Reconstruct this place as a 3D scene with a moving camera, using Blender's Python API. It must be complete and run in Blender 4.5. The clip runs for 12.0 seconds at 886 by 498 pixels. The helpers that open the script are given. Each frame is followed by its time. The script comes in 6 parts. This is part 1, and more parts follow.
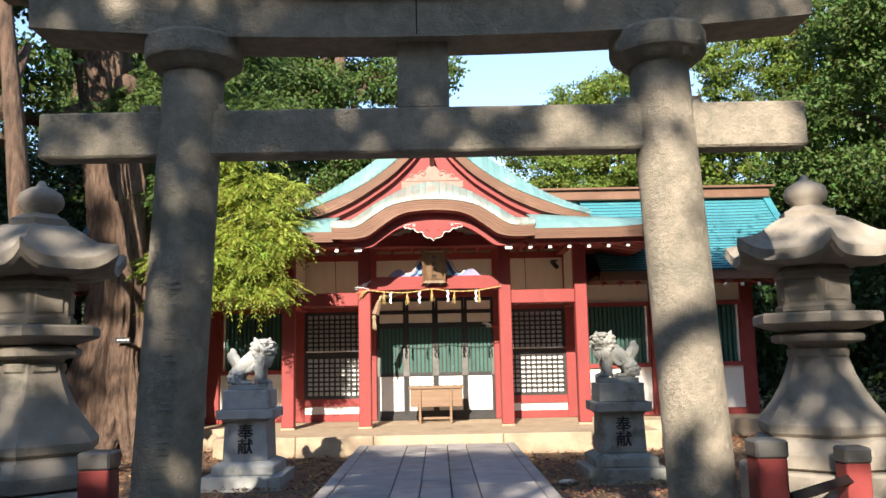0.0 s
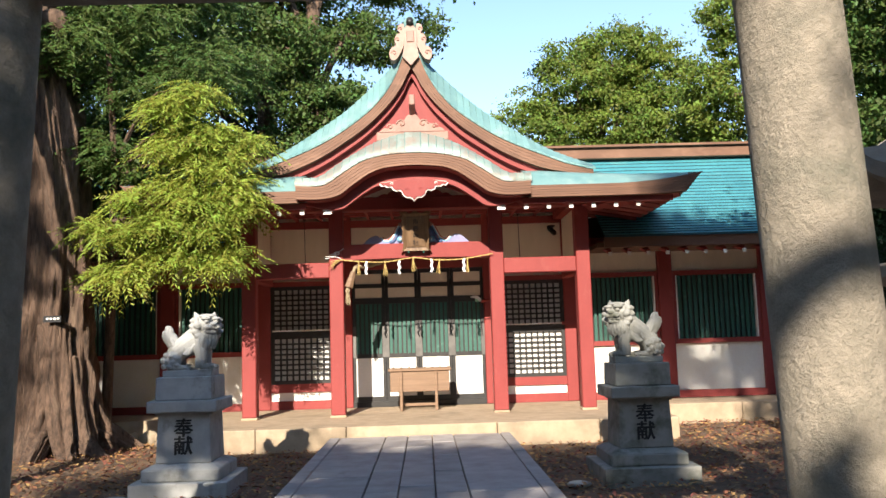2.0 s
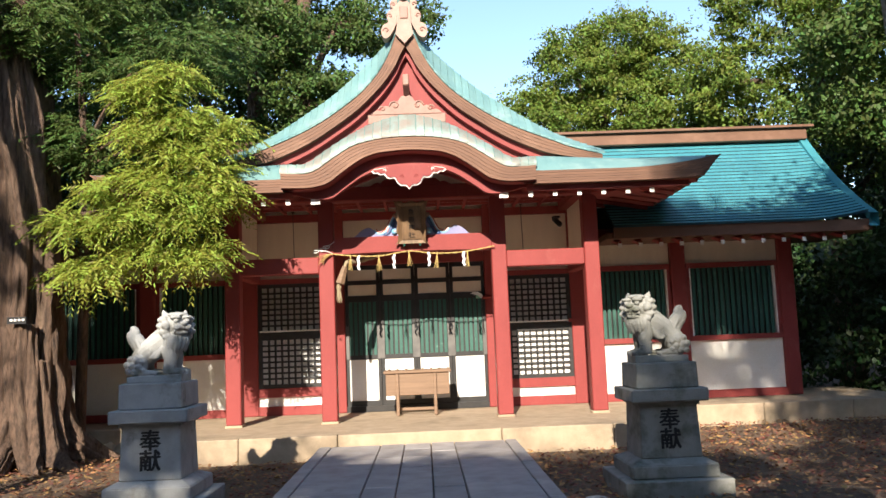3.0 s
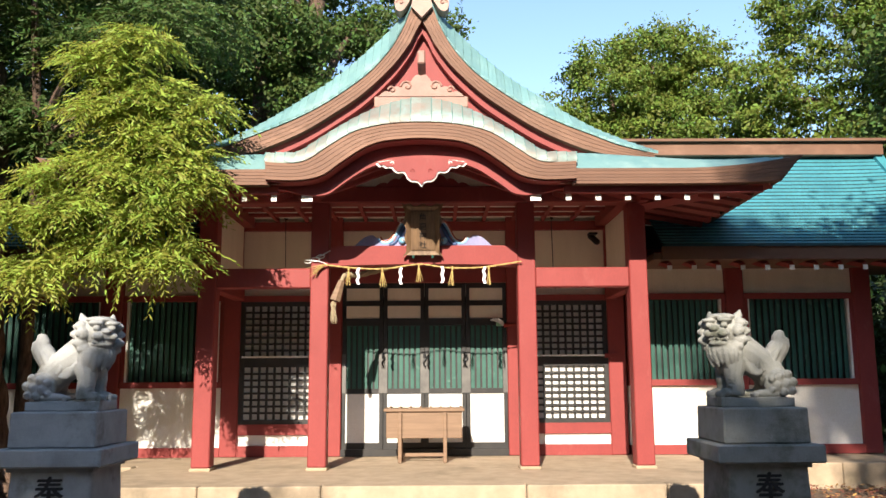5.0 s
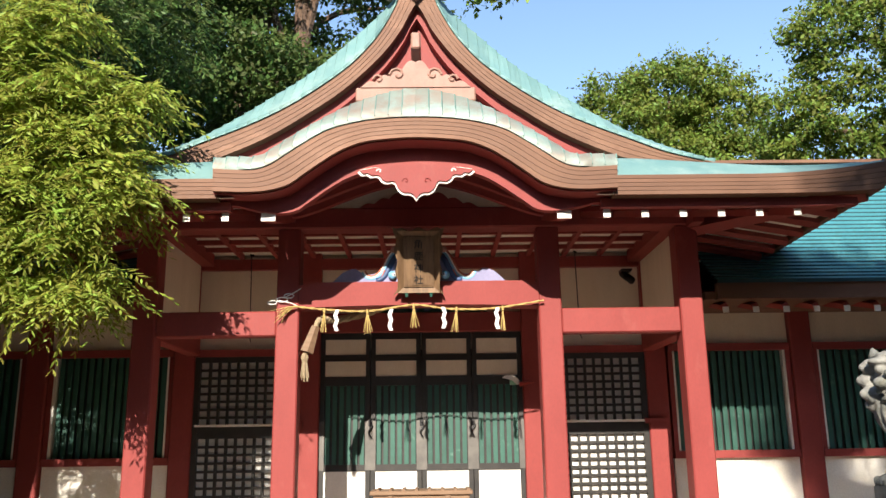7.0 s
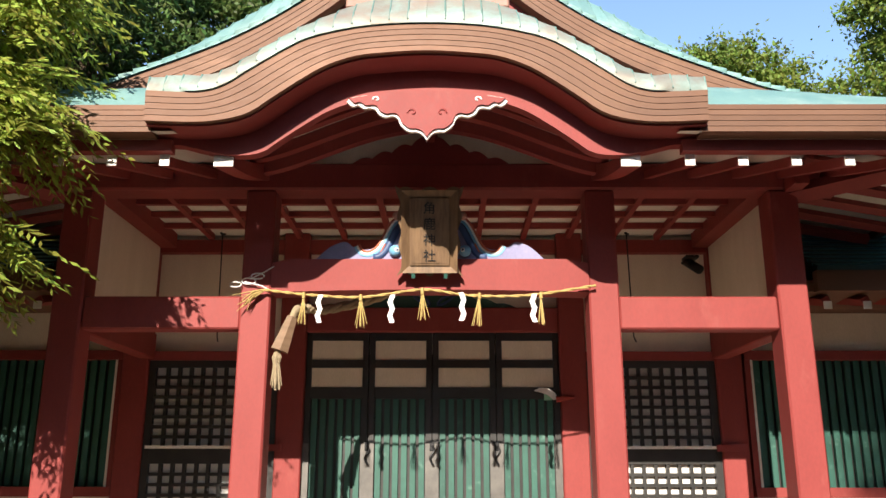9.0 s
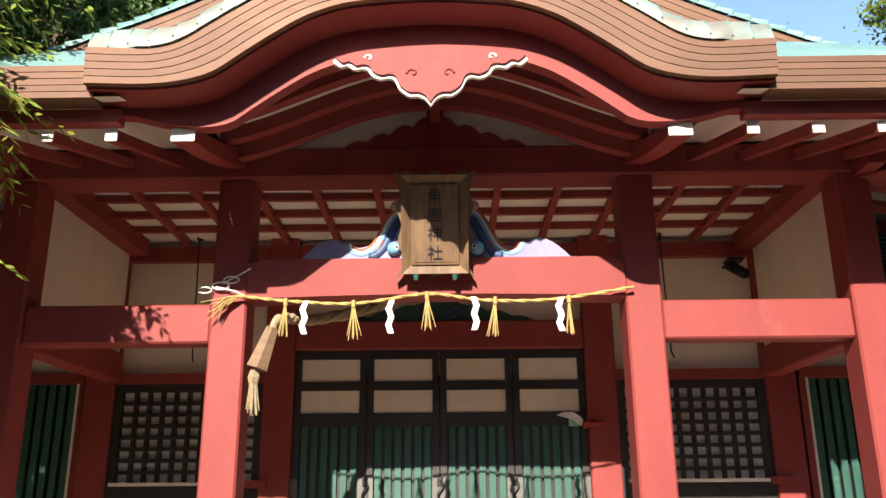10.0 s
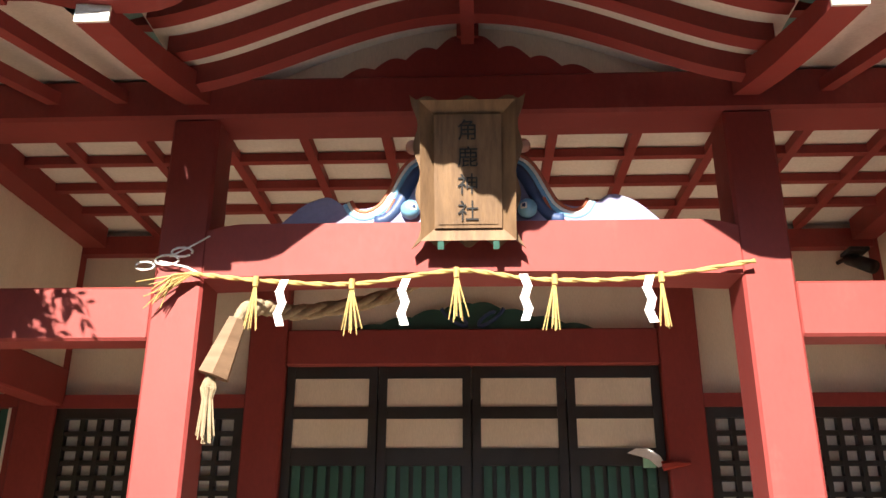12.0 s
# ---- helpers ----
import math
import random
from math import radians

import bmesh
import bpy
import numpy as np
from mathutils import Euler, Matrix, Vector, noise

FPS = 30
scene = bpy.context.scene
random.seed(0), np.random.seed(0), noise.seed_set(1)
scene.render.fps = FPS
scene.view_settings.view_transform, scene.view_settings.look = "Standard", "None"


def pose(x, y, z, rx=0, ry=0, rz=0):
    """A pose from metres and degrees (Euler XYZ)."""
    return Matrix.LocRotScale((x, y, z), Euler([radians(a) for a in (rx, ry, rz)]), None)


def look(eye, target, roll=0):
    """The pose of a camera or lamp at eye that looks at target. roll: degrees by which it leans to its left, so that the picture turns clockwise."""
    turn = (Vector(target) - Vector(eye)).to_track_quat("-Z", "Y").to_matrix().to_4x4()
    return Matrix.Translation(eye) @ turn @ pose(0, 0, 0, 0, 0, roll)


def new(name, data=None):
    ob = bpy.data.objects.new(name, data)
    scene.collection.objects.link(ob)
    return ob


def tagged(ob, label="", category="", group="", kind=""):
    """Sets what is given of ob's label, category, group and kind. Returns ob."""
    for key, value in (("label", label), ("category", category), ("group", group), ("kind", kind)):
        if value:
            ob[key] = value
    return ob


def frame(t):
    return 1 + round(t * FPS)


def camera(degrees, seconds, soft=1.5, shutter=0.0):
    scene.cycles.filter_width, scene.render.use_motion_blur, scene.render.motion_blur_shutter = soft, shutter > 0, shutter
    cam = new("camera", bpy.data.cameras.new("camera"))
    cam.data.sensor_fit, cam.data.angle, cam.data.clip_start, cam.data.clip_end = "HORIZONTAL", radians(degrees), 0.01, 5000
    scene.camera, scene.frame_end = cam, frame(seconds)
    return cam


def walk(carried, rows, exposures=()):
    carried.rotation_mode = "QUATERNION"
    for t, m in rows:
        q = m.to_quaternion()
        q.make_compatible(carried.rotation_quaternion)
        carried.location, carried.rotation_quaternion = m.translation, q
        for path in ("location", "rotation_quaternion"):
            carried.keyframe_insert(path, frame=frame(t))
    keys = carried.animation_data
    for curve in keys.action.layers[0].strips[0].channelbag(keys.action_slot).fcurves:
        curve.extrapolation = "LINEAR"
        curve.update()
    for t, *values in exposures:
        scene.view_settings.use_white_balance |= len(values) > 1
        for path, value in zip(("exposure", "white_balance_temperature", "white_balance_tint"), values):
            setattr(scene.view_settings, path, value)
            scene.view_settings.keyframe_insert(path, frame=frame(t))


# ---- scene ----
cam = camera(56.2, 12.0)
METRES, EYE, TILT, LEAN, TURN = 11.0, 1.55, 0.0, 0.0, -0.4
ROWS = [
    (0.0, 0.0, 0.0, 0.0, 0.15, 7.4, 1.13),
    (0.5, -0.0005, 0.0391, -0.0011, -0.11, 7.25, 1.27),
    (1.0, 0.0016, 0.0812, -0.0023, -0.29, 6.85, 1.37),
    (1.5, 0.0016, 0.1235, -0.0037, -0.42, 6.5, 1.6),
    (2.0, 0.0032, 0.1637, -0.0034, -0.78, 6.04, 1.71),
    (2.5, 0.0034, 0.2068, -0.0044, -0.78, 5.7, 1.71),
    (3.0, 0.0048, 0.2446, -0.0047, -0.82, 6.05, 2.25),
    (5.0, 0.0054, 0.4199, -0.0135, -0.03, 8.81, 0.33),
    (5.5, 0.0029, 0.4671, -0.0151, -0.34, 10.48, 0.28),
    (6.0, 0.0029, 0.5135, -0.0132, -0.86, 11.69, 0.39),
    (6.5, 0.0025, 0.5602, -0.0116, -0.68, 12.69, 0.23),
    (7.0, 0.0016, 0.6064, -0.0088, -0.19, 13.3, 0.75),
    (7.5, 0.0012, 0.6511, -0.0081, 0.31, 13.41, 0.25),
    (9.5, -0.0011, 0.8227, -0.0004, 0.75, 15.74, -0.01),
    (10.0, -0.0028, 0.8644, 0.0018, 1.16, 16.77, 0.4),
    (10.5, -0.0031, 0.9, 0.0035, 2.08, 17.35, 0.09),
    (11.0, -0.0068, 0.9363, 0.0048, 2.44, 18.03, -0.03),
    (11.5, -0.0052, 0.9675, 0.0062, 2.69, 18.79, -0.59),
    (12.0, -0.0091, 0.998, 0.008, 2.87, 20.0, -0.25),
]
EXPOSURES = [(0, 1.26), (2.5, 1.1), (5.0, 1.08), (7.5, 1.0), (9.5, 1.12), (12.0, 1.82)]
walk(cam, [(t, pose(0, 0, EYE, TILT, LEAN, TURN) @ pose(METRES * x, METRES * y, METRES * z, 90 + pitch, roll, yaw)) for t, x, y, z, yaw, pitch, roll in ROWS], EXPOSURES)
CX = -0.06          # the axis of the precinct
DIRT, PATH_Z, PLINTH = 0.10, 0.25, 0.38

# ---- world, sun ----
SUN_WAY = Vector((0.17, 1.0, -0.53)).normalized()      # the way in which sunlight travels
world = bpy.data.worlds.new("world")
scene.world = world
world.use_nodes = True
_sky = world.node_tree.nodes.new("ShaderNodeTexSky")
_sky.sky_type, _sky.sun_disc = "NISHITA", False
_sky.sun_elevation = math.asin(-SUN_WAY.z)
_sky.sun_rotation = math.atan2(-SUN_WAY.x, -SUN_WAY.y)
_sky.air_density, _sky.dust_density, _sky.ozone_density = 1.0, 0.3, 1.5
_bg = world.node_tree.nodes["Background"]
_bg.inputs["Strength"].default_value = 0.145
world.node_tree.links.new(_sky.outputs["Color"], _bg.inputs["Color"])
_sun = bpy.data.lights.new("sun", "SUN")
_sun.energy, _sun.angle, _sun.color = 5.0, radians(0.53), (1.0, 0.90, 0.76)
sun = new("sun", _sun)
sun.matrix_basis = look((0, 0, 30), Vector((0, 0, 30)) + SUN_WAY)


# ---- materials ----
def material(name, color, rough=0.6, metal=0.0, second=None, scale=6.0, spots=None, spot_scale=1.5, spot_cut=0.55, grain=60.0,
             bump=0.15, bump_scale=40.0, deep=0.02, vary=0.0, stretch=(1, 1, 1), island=False, edge=0.1, spec=0.5):
    """A node material: colour mixed with a second one by fine noise, with larger spots, grain and bump at real size."""
    m = bpy.data.materials.new(name)
    m.use_nodes = True
    nt = m.node_tree
    N, L = nt.nodes, nt.links
    b = N["Principled BSDF"]
    tc, mp = N.new("ShaderNodeNewGeometry"), N.new("ShaderNodeMapping")
    mp.inputs["Scale"].default_value = stretch
    L.new(tc.outputs["Position"], mp.inputs["Vector"])

    def noisy(s, detail=5.0, rough_=0.6):
        n = N.new("ShaderNodeTexNoise")
        n.inputs["Scale"].default_value, n.inputs["Detail"].default_value, n.inputs["Roughness"].default_value = s, detail, rough_
        L.new(mp.outputs["Vector"], n.inputs["Vector"])
        return n.outputs["Fac"]

    def ramp(src, a, z):
        r = N.new("ShaderNodeMapRange")
        r.inputs["From Min"].default_value, r.inputs["From Max"].default_value = a, z
        L.new(src, r.inputs["Value"])
        return r.outputs["Result"]

    def mix(fac, c1, c2):
        x = N.new("ShaderNodeMix")
        x.data_type = "RGBA"
        for sock, val in ((x.inputs["Factor"], fac), (x.inputs[6], c1), (x.inputs[7], c2)):
            if hasattr(val, "node"):
                L.new(val, sock)
            else:
                sock.default_value = val if isinstance(val, float) else (*val, 1)
        return x.outputs[2]
    second = second or tuple(c * 0.7 for c in color)
    out = mix(ramp(noisy(scale), 0.35, 0.68), tuple(color), tuple(second))
    if spots:
        out = mix(ramp(noisy(spot_scale, 6.0, 0.65), spot_cut, spot_cut + edge), out, tuple(spots))
    fine = noisy(grain, 3.0)
    g = N.new("ShaderNodeMapRange")
    g.inputs["To Min"].default_value, g.inputs["To Max"].default_value = 0.82, 1.16
    L.new(fine, g.inputs["Value"])
    hsv = N.new("ShaderNodeHueSaturation")
    L.new(out, hsv.inputs["Color"])
    if vary:
        if island:
            src = tc.outputs["Random Per Island"]
        else:
            oi = N.new("ShaderNodeObjectInfo")
            src = oi.outputs["Random"]
        v = N.new("ShaderNodeMapRange")
        v.inputs["To Min"].default_value, v.inputs["To Max"].default_value = 1 - vary, 1 + vary
        L.new(src, v.inputs["Value"])
        mul = N.new("ShaderNodeMath")
        mul.operation = "MULTIPLY"
        L.new(g.outputs["Result"], mul.inputs[0]), L.new(v.outputs["Result"], mul.inputs[1])
        L.new(mul.outputs[0], hsv.inputs["Value"])
        if island:
            h = N.new("ShaderNodeMapRange")
            h.inputs["To Min"].default_value, h.inputs["To Max"].default_value = 0.5 - vary * 0.1, 0.5 + vary * 0.06
            L.new(src, h.inputs["Value"]), L.new(h.outputs["Result"], hsv.inputs["Hue"])
    else:
        L.new(g.outputs["Result"], hsv.inputs["Value"])
    L.new(hsv.outputs["Color"], b.inputs["Base Color"])
    rr = N.new("ShaderNodeMapRange")
    rr.inputs["To Min"].default_value, rr.inputs["To Max"].default_value = max(rough - 0.12, 0.05), min(rough + 0.12, 1)
    L.new(fine, rr.inputs["Value"]), L.new(rr.outputs["Result"], b.inputs["Roughness"])
    b.inputs["Metallic"].default_value = metal
    b.inputs["Specular IOR Level"].default_value = spec
    if bump:
        bp = N.new("ShaderNodeBump")
        bp.inputs["Strength"].default_value, bp.inputs["Distance"].default_value = bump, deep
        L.new(noisy(bump_scale, 6.0, 0.7), bp.inputs["Height"]), L.new(bp.outputs["Normal"], b.inputs["Normal"])
    return m


def leaf_material(name, color, second, glow=0.35, vary=0.45):
    m = material(name, color, 0.5, second=second, scale=1.2, grain=20, bump=0, vary=vary, island=True, spec=0.25)
    nt = m.node_tree
    b, out = nt.nodes["Principled BSDF"], nt.nodes["Material Output"]
    tr, mx = nt.nodes.new("ShaderNodeBsdfTranslucent"), nt.nodes.new("ShaderNodeMixShader")
    mx.inputs["Fac"].default_value = glow
    nt.links.new(b.inputs["Base Color"].links[0].from_socket, tr.inputs["Color"])
    nt.links.new(b.outputs[0], mx.inputs[1]), nt.links.new(tr.outputs[0], mx.inputs[2]), nt.links.new(mx.outputs[0], out.inputs["Surface"])
    return m


M = {
    "red": material("red_paint", (0.265, 0.048, 0.044), 0.6, second=(0.23, 0.040, 0.037), scale=3, spots=(0.275, 0.062, 0.055), spot_scale=4, spot_cut=0.6, bump=0.06, bump_scale=25, stretch=(1, 1, 0.5), spec=0.3),
    "plaster": material("white_plaster", (0.80, 0.78, 0.74), 0.75, second=(0.74, 0.70, 0.62), scale=2.0, spots=(0.66, 0.61, 0.52), spot_scale=1.1, spot_cut=0.6, bump=0.06, bump_scale=30),
    "board": material("cream_board", (0.80, 0.73, 0.62), 0.7, second=(0.74, 0.67, 0.56), scale=2.0, bump=0.05, stretch=(3, 3, 0.6)),
    "white": material("white_paint", (0.82, 0.80, 0.76), 0.55, second=(0.76, 0.74, 0.70), bump=0.04),
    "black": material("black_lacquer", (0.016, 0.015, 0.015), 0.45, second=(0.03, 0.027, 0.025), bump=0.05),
    "grey_metal": material("weathered_grey_plate", (0.10, 0.095, 0.09), 0.5, second=(0.15, 0.14, 0.13), metal=0.4, bump=0.08),
    "green": material("green_slat_paint", (0.025, 0.105, 0.080), 0.55, second=(0.020, 0.082, 0.063), scale=5, spots=(0.085, 0.18, 0.145), spot_scale=6, spot_cut=0.62, bump=0.06, vary=0.12),
    "copper": material("green_copper", (0.205, 0.355, 0.345), 0.6, second=(0.145, 0.29, 0.295), scale=3.0, spots=(0.30, 0.43, 0.41), spot_scale=2.2, spot_cut=0.52, edge=0.2, metal=0.15, bump=0.08, vary=0.10),
    "copper_rim": material("streaked_copper_rim", (0.24, 0.34, 0.31), 0.55, second=(0.29, 0.215, 0.175), scale=2.6, spots=(0.30, 0.42, 0.39), spot_scale=3.0, spot_cut=0.5, edge=0.2, metal=0.2, bump=0.08, vary=0.12),
    "wing_copper": material("blue_green_copper", (0.075, 0.315, 0.37), 0.45, second=(0.055, 0.25, 0.31), scale=2.0, spots=(0.15, 0.40, 0.42), spot_scale=1.4, spot_cut=0.6, metal=0.15, bump=0.05, vary=0.10),
    "fascia": material("brown_copper_fascia", (0.165, 0.083, 0.050), 0.65, second=(0.125, 0.060, 0.036), scale=3, spots=(0.20, 0.105, 0.066), spot_scale=2.5, spot_cut=0.55, metal=0.25, bump=0.06, vary=0.10, stretch=(0.4, 1, 1)),
    "carved": material("pinkish_brown_carving", (0.36, 0.20, 0.155), 0.6, second=(0.28, 0.145, 0.11), scale=5, bump=0.15, bump_scale=18),
    "wood": material("weathered_wood", (0.235, 0.145, 0.088), 0.65, second=(0.175, 0.105, 0.062), scale=4, bump=0.2, bump_scale=14, stretch=(0.5, 1, 6)),
    "plaque": material("bronzed_plaque_wood", (0.215, 0.128, 0.066), 0.6, second=(0.12, 0.07, 0.038), scale=6, bump=0.25, bump_scale=10, stretch=(5, 1, 0.8)),
    "ink": material("black_ink", (0.012, 0.012, 0.013), 0.6, bump=0),
    "granite": material("torii_granite", (0.37, 0.315, 0.245), 0.9, second=(0.25, 0.22, 0.17), scale=14, spots=(0.18, 0.17, 0.13), spot_scale=2.4, spot_cut=0.53, edge=0.15, grain=110, bump=1.0, bump_scale=38),
    "pale_granite": material("pale_granite", (0.42, 0.42, 0.405), 0.8, second=(0.32, 0.32, 0.305), scale=7, spots=(0.18, 0.175, 0.145), spot_scale=3.2, spot_cut=0.55, edge=0.15, grain=220, bump=0.25, bump_scale=80),
    "dark_granite": material("mossy_granite", (0.30, 0.295, 0.27), 0.85, second=(0.21, 0.21, 0.185), scale=6, spots=(0.095, 0.10, 0.07), spot_scale=3.0, spot_cut=0.52, edge=0.2, grain=200, bump=0.35, bump_scale=60),
    "lantern": material("lantern_stone", (0.36, 0.315, 0.26), 0.9, second=(0.28, 0.24, 0.195), scale=7, spots=(0.15, 0.14, 0.115), spot_scale=3.0, spot_cut=0.56, edge=0.15, grain=180, bump=0.4, bump_scale=50),
    "paving": material("paving_granite", (0.37, 0.34, 0.33), 0.75, second=(0.27, 0.245, 0.23), scale=4, spots=(0.20, 0.18, 0.16), spot_scale=2.2, spot_cut=0.58, edge=0.15, grain=240, bump=0.22, bump_scale=70, vary=0.14),
    "plinth": material("plinth_stone", (0.44, 0.335, 0.23), 0.85, second=(0.34, 0.255, 0.17), scale=5, spots=(0.23, 0.18, 0.12), spot_scale=1.7, spot_cut=0.52, edge=0.2, grain=160, bump=0.3, bump_scale=45),
    "dirt": material("leaf_strewn_soil", (0.17, 0.112, 0.072), 0.95, second=(0.10, 0.068, 0.047), scale=9, spots=(0.22, 0.14, 0.085), spot_scale=2.2, spot_cut=0.52, edge=0.2, grain=70, bump=0.9, bump_scale=30),
    "litter": material("dry_leaves", (0.33, 0.155, 0.06), 0.8, second=(0.20, 0.11, 0.055), scale=2, bump=0, vary=0.5, island=True),
    "bark": material("furrowed_bark", (0.21, 0.13, 0.088), 0.95, second=(0.06, 0.039, 0.028), scale=9, spots=(0.235, 0.16, 0.11), spot_scale=2.4, spot_cut=0.58, edge=0.12, grain=50, bump=1.0, bump_scale=9, deep=0.09, stretch=(2.2, 2.2, 0.45)),
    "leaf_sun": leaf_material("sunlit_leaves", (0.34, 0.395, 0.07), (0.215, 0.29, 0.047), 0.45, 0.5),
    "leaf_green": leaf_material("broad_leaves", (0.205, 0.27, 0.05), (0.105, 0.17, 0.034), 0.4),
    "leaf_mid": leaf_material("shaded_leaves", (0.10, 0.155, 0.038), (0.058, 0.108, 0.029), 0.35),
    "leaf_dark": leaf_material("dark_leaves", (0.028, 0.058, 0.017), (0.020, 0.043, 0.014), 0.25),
    "straw": material("straw_rope", (0.50, 0.36, 0.13), 0.8, second=(0.40, 0.28, 0.10), scale=40, bump=0.4, bump_scale=120),
    "hemp": material("old_hemp", (0.38, 0.30, 0.19), 0.9, second=(0.28, 0.21, 0.13), scale=40, bump=0.5, bump_scale=90),
    "paper": material("white_paper", (0.82, 0.82, 0.82), 0.7, bump=0.02),
    "blue": material("blue_carving", (0.03, 0.06, 0.16), 0.5, second=(0.05, 0.09, 0.2), bump=0.05),
    "sky_blue": material("light_blue_paint", (0.16, 0.40, 0.62), 0.55, second=(0.22, 0.47, 0.66), bump=0.05),
    "orange": material("orange_red_paint", (0.46, 0.12, 0.06), 0.55, second=(0.40, 0.10, 0.05), bump=0.05),
    "sky_green": material("pale_green_paper", (0.30, 0.58, 0.42), 0.6, bump=0.02),
    "lilac": material("pale_lilac_carving", (0.25, 0.24, 0.40), 0.6, second=(0.19, 0.19, 0.34), bump=0.05),
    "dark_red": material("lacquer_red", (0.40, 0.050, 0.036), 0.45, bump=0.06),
    "rock": material("garden_rock", (0.36, 0.29, 0.20), 0.9, second=(0.27, 0.21, 0.15), scale=6, bump=0.6, bump_scale=18),
    "pale_carving": material("pale_pink_carving", (0.43, 0.29, 0.235), 0.7, second=(0.35, 0.225, 0.18), scale=6, bump=0.2, bump_scale=30),
    "wooded": material("wooded_backdrop", (0.022, 0.036, 0.014), 0.95, second=(0.010, 0.018, 0.008), scale=0.9, spots=(0.04, 0.06, 0.02), spot_scale=0.5, bump=0.5, bump_scale=3),
    "seam_green": material("green_seam", (0.13, 0.25, 0.23), 0.6, bump=0.05),
    "riser_shade": material("copper_riser_shade", (0.012, 0.06, 0.075), 0.7, bump=0.05),
    "iron": material("dark_iron", (0.03, 0.03, 0.032), 0.5, metal=0.6, bump=0.05),
}


# ---- mesh helpers ----
def box(bm, x0, x1, y0, y1, z0, z1, bevel=0.0, taper=0.0):
    """A box between those bounds; taper draws its top in on all sides."""
    v = [bm.verts.new((x, y, z)) for z, t in ((z0, 0), (z1, taper)) for x, y in ((x0 + t, y0 + t), (x1 - t, y0 + t), (x1 - t, y1 - t), (x0 + t, y1 - t))]
    fs = [bm.faces.new([v[i] for i in q]) for q in ((3, 2, 1, 0), (4, 5, 6, 7), (0, 1, 5, 4), (1, 2, 6, 5), (2, 3, 7, 6), (3, 0, 4, 7))]
    if bevel:
        es = list({e for f in fs for e in f.edges})
        bmesh.ops.bevel(bm, geom=es, offset=bevel, segments=1, affect="EDGES", clamp_overlap=True)
    return bm


def one(*a, **k):
    return box(bmesh.new(), *a, **k)


def grid_faces(bm, rows, closed=False):
    """Skin rows of points (all alike in length) into quads."""
    vs = [[bm.verts.new(p) for p in r] for r in rows]
    for a, b in zip(vs, vs[1:]):
        n = len(a)
        for i in range(n if closed else n - 1):
            bm.faces.new((a[i], a[(i + 1) % n], b[(i + 1) % n], b[i]))
    return vs


def tube(bm, pts, radii, n=10, cap=True, squash=1.0):
    pts = [Vector(p) for p in pts]
    rows = []
    for i, p in enumerate(pts):
        d = (pts[min(i + 1, len(pts) - 1)] - pts[max(i - 1, 0)]).normalized()
        a = d.cross(Vector((0.31, 0.87, 0.11))).normalized()
        b = d.cross(a)
        r = radii[i] if hasattr(radii, "__len__") else radii
        rows.append([p + (a * math.cos(k * 2 * math.pi / n) + b * math.sin(k * 2 * math.pi / n) * squash) * r for k in range(n)])
    vs = grid_faces(bm, rows, True)
    if cap:
        bm.faces.new(vs[0][::-1]), bm.faces.new(vs[-1])
    return bm


def lathe(bm, rings, n=24, cx=0.0, cy=0.0, turn=0.0):
    """rings: (radius, z) from the bottom up; n sides."""
    rows = [[(cx + r * math.cos(turn + k * 2 * math.pi / n), cy + r * math.sin(turn + k * 2 * math.pi / n), z) for k in range(n)] for r, z in rings]
    vs = grid_faces(bm, rows, True)
    bm.faces.new(vs[0][::-1]), bm.faces.new(vs[-1])
    return bm


def extrude_outline(bm, pts, y0, y1):
    """A flat shape (x, z) given thickness along y."""
    f = [bm.verts.new((x, y0, z)) for x, z in pts]
    b = [bm.verts.new((x, y1, z)) for x, z in pts]
    bm.faces.new(f), bm.faces.new(b[::-1])
    n = len(pts)
    for i in range(n):
        bm.faces.new((f[(i + 1) % n], f[i], b[i], b[(i + 1) % n]))
    bm.normal_update()
    bmesh.ops.triangulate(bm, faces=[q for q in bm.faces if len(q.verts) > 4])
    return bm


def mesh_of(name, bm, mat, smooth=False):
    bmesh.ops.recalc_face_normals(bm, faces=bm.faces)
    me = bpy.data.meshes.new(name)
    bm.to_mesh(me)
    bm.free()
    me.materials.append(M[mat])
    if smooth:
        for p in me.polygons:
            p.use_smooth = True
    return me


def thing(name, at, label, category, group="", kind=""):
    ob = new(name)
    ob.empty_display_size = 0.1
    ob.location = at
    return tagged(ob, label, category, group, kind)


def part(name, bm, mat, parent, label="", smooth=False):
    """One mesh under a thing or a part, its points given in the world."""
    me = bm if isinstance(bm, bpy.types.Mesh) else mesh_of(name, bm, mat, smooth)
    ob = new(name, me)
    ob.parent = parent
    ob.matrix_parent_inverse = Matrix.Translation(-parent.location)
    return tagged(ob, label)


def solid(name, bm, mat, label, category, group="", kind="", smooth=False):
    return tagged(new(name, mesh_of(name, bm, mat, smooth)), label, category, group, kind)


def pydata(name, verts, faces, mat):
    me = bpy.data.meshes.new(name)
    verts, faces = np.asarray(verts, dtype=np.float32), np.asarray(faces, dtype=np.int32)
    k = faces.shape[1]
    me.vertices.add(len(verts)), me.loops.add(faces.size), me.polygons.add(len(faces))
    me.vertices.foreach_set("co", verts.ravel())
    me.loops.foreach_set("vertex_index", faces.ravel())
    me.polygons.foreach_set("loop_start", np.arange(0, faces.size, k, dtype=np.int32))
    me.update(calc_edges=True)
    me.materials.append(M[mat])
    return me


rng = np.random.default_rng(7)


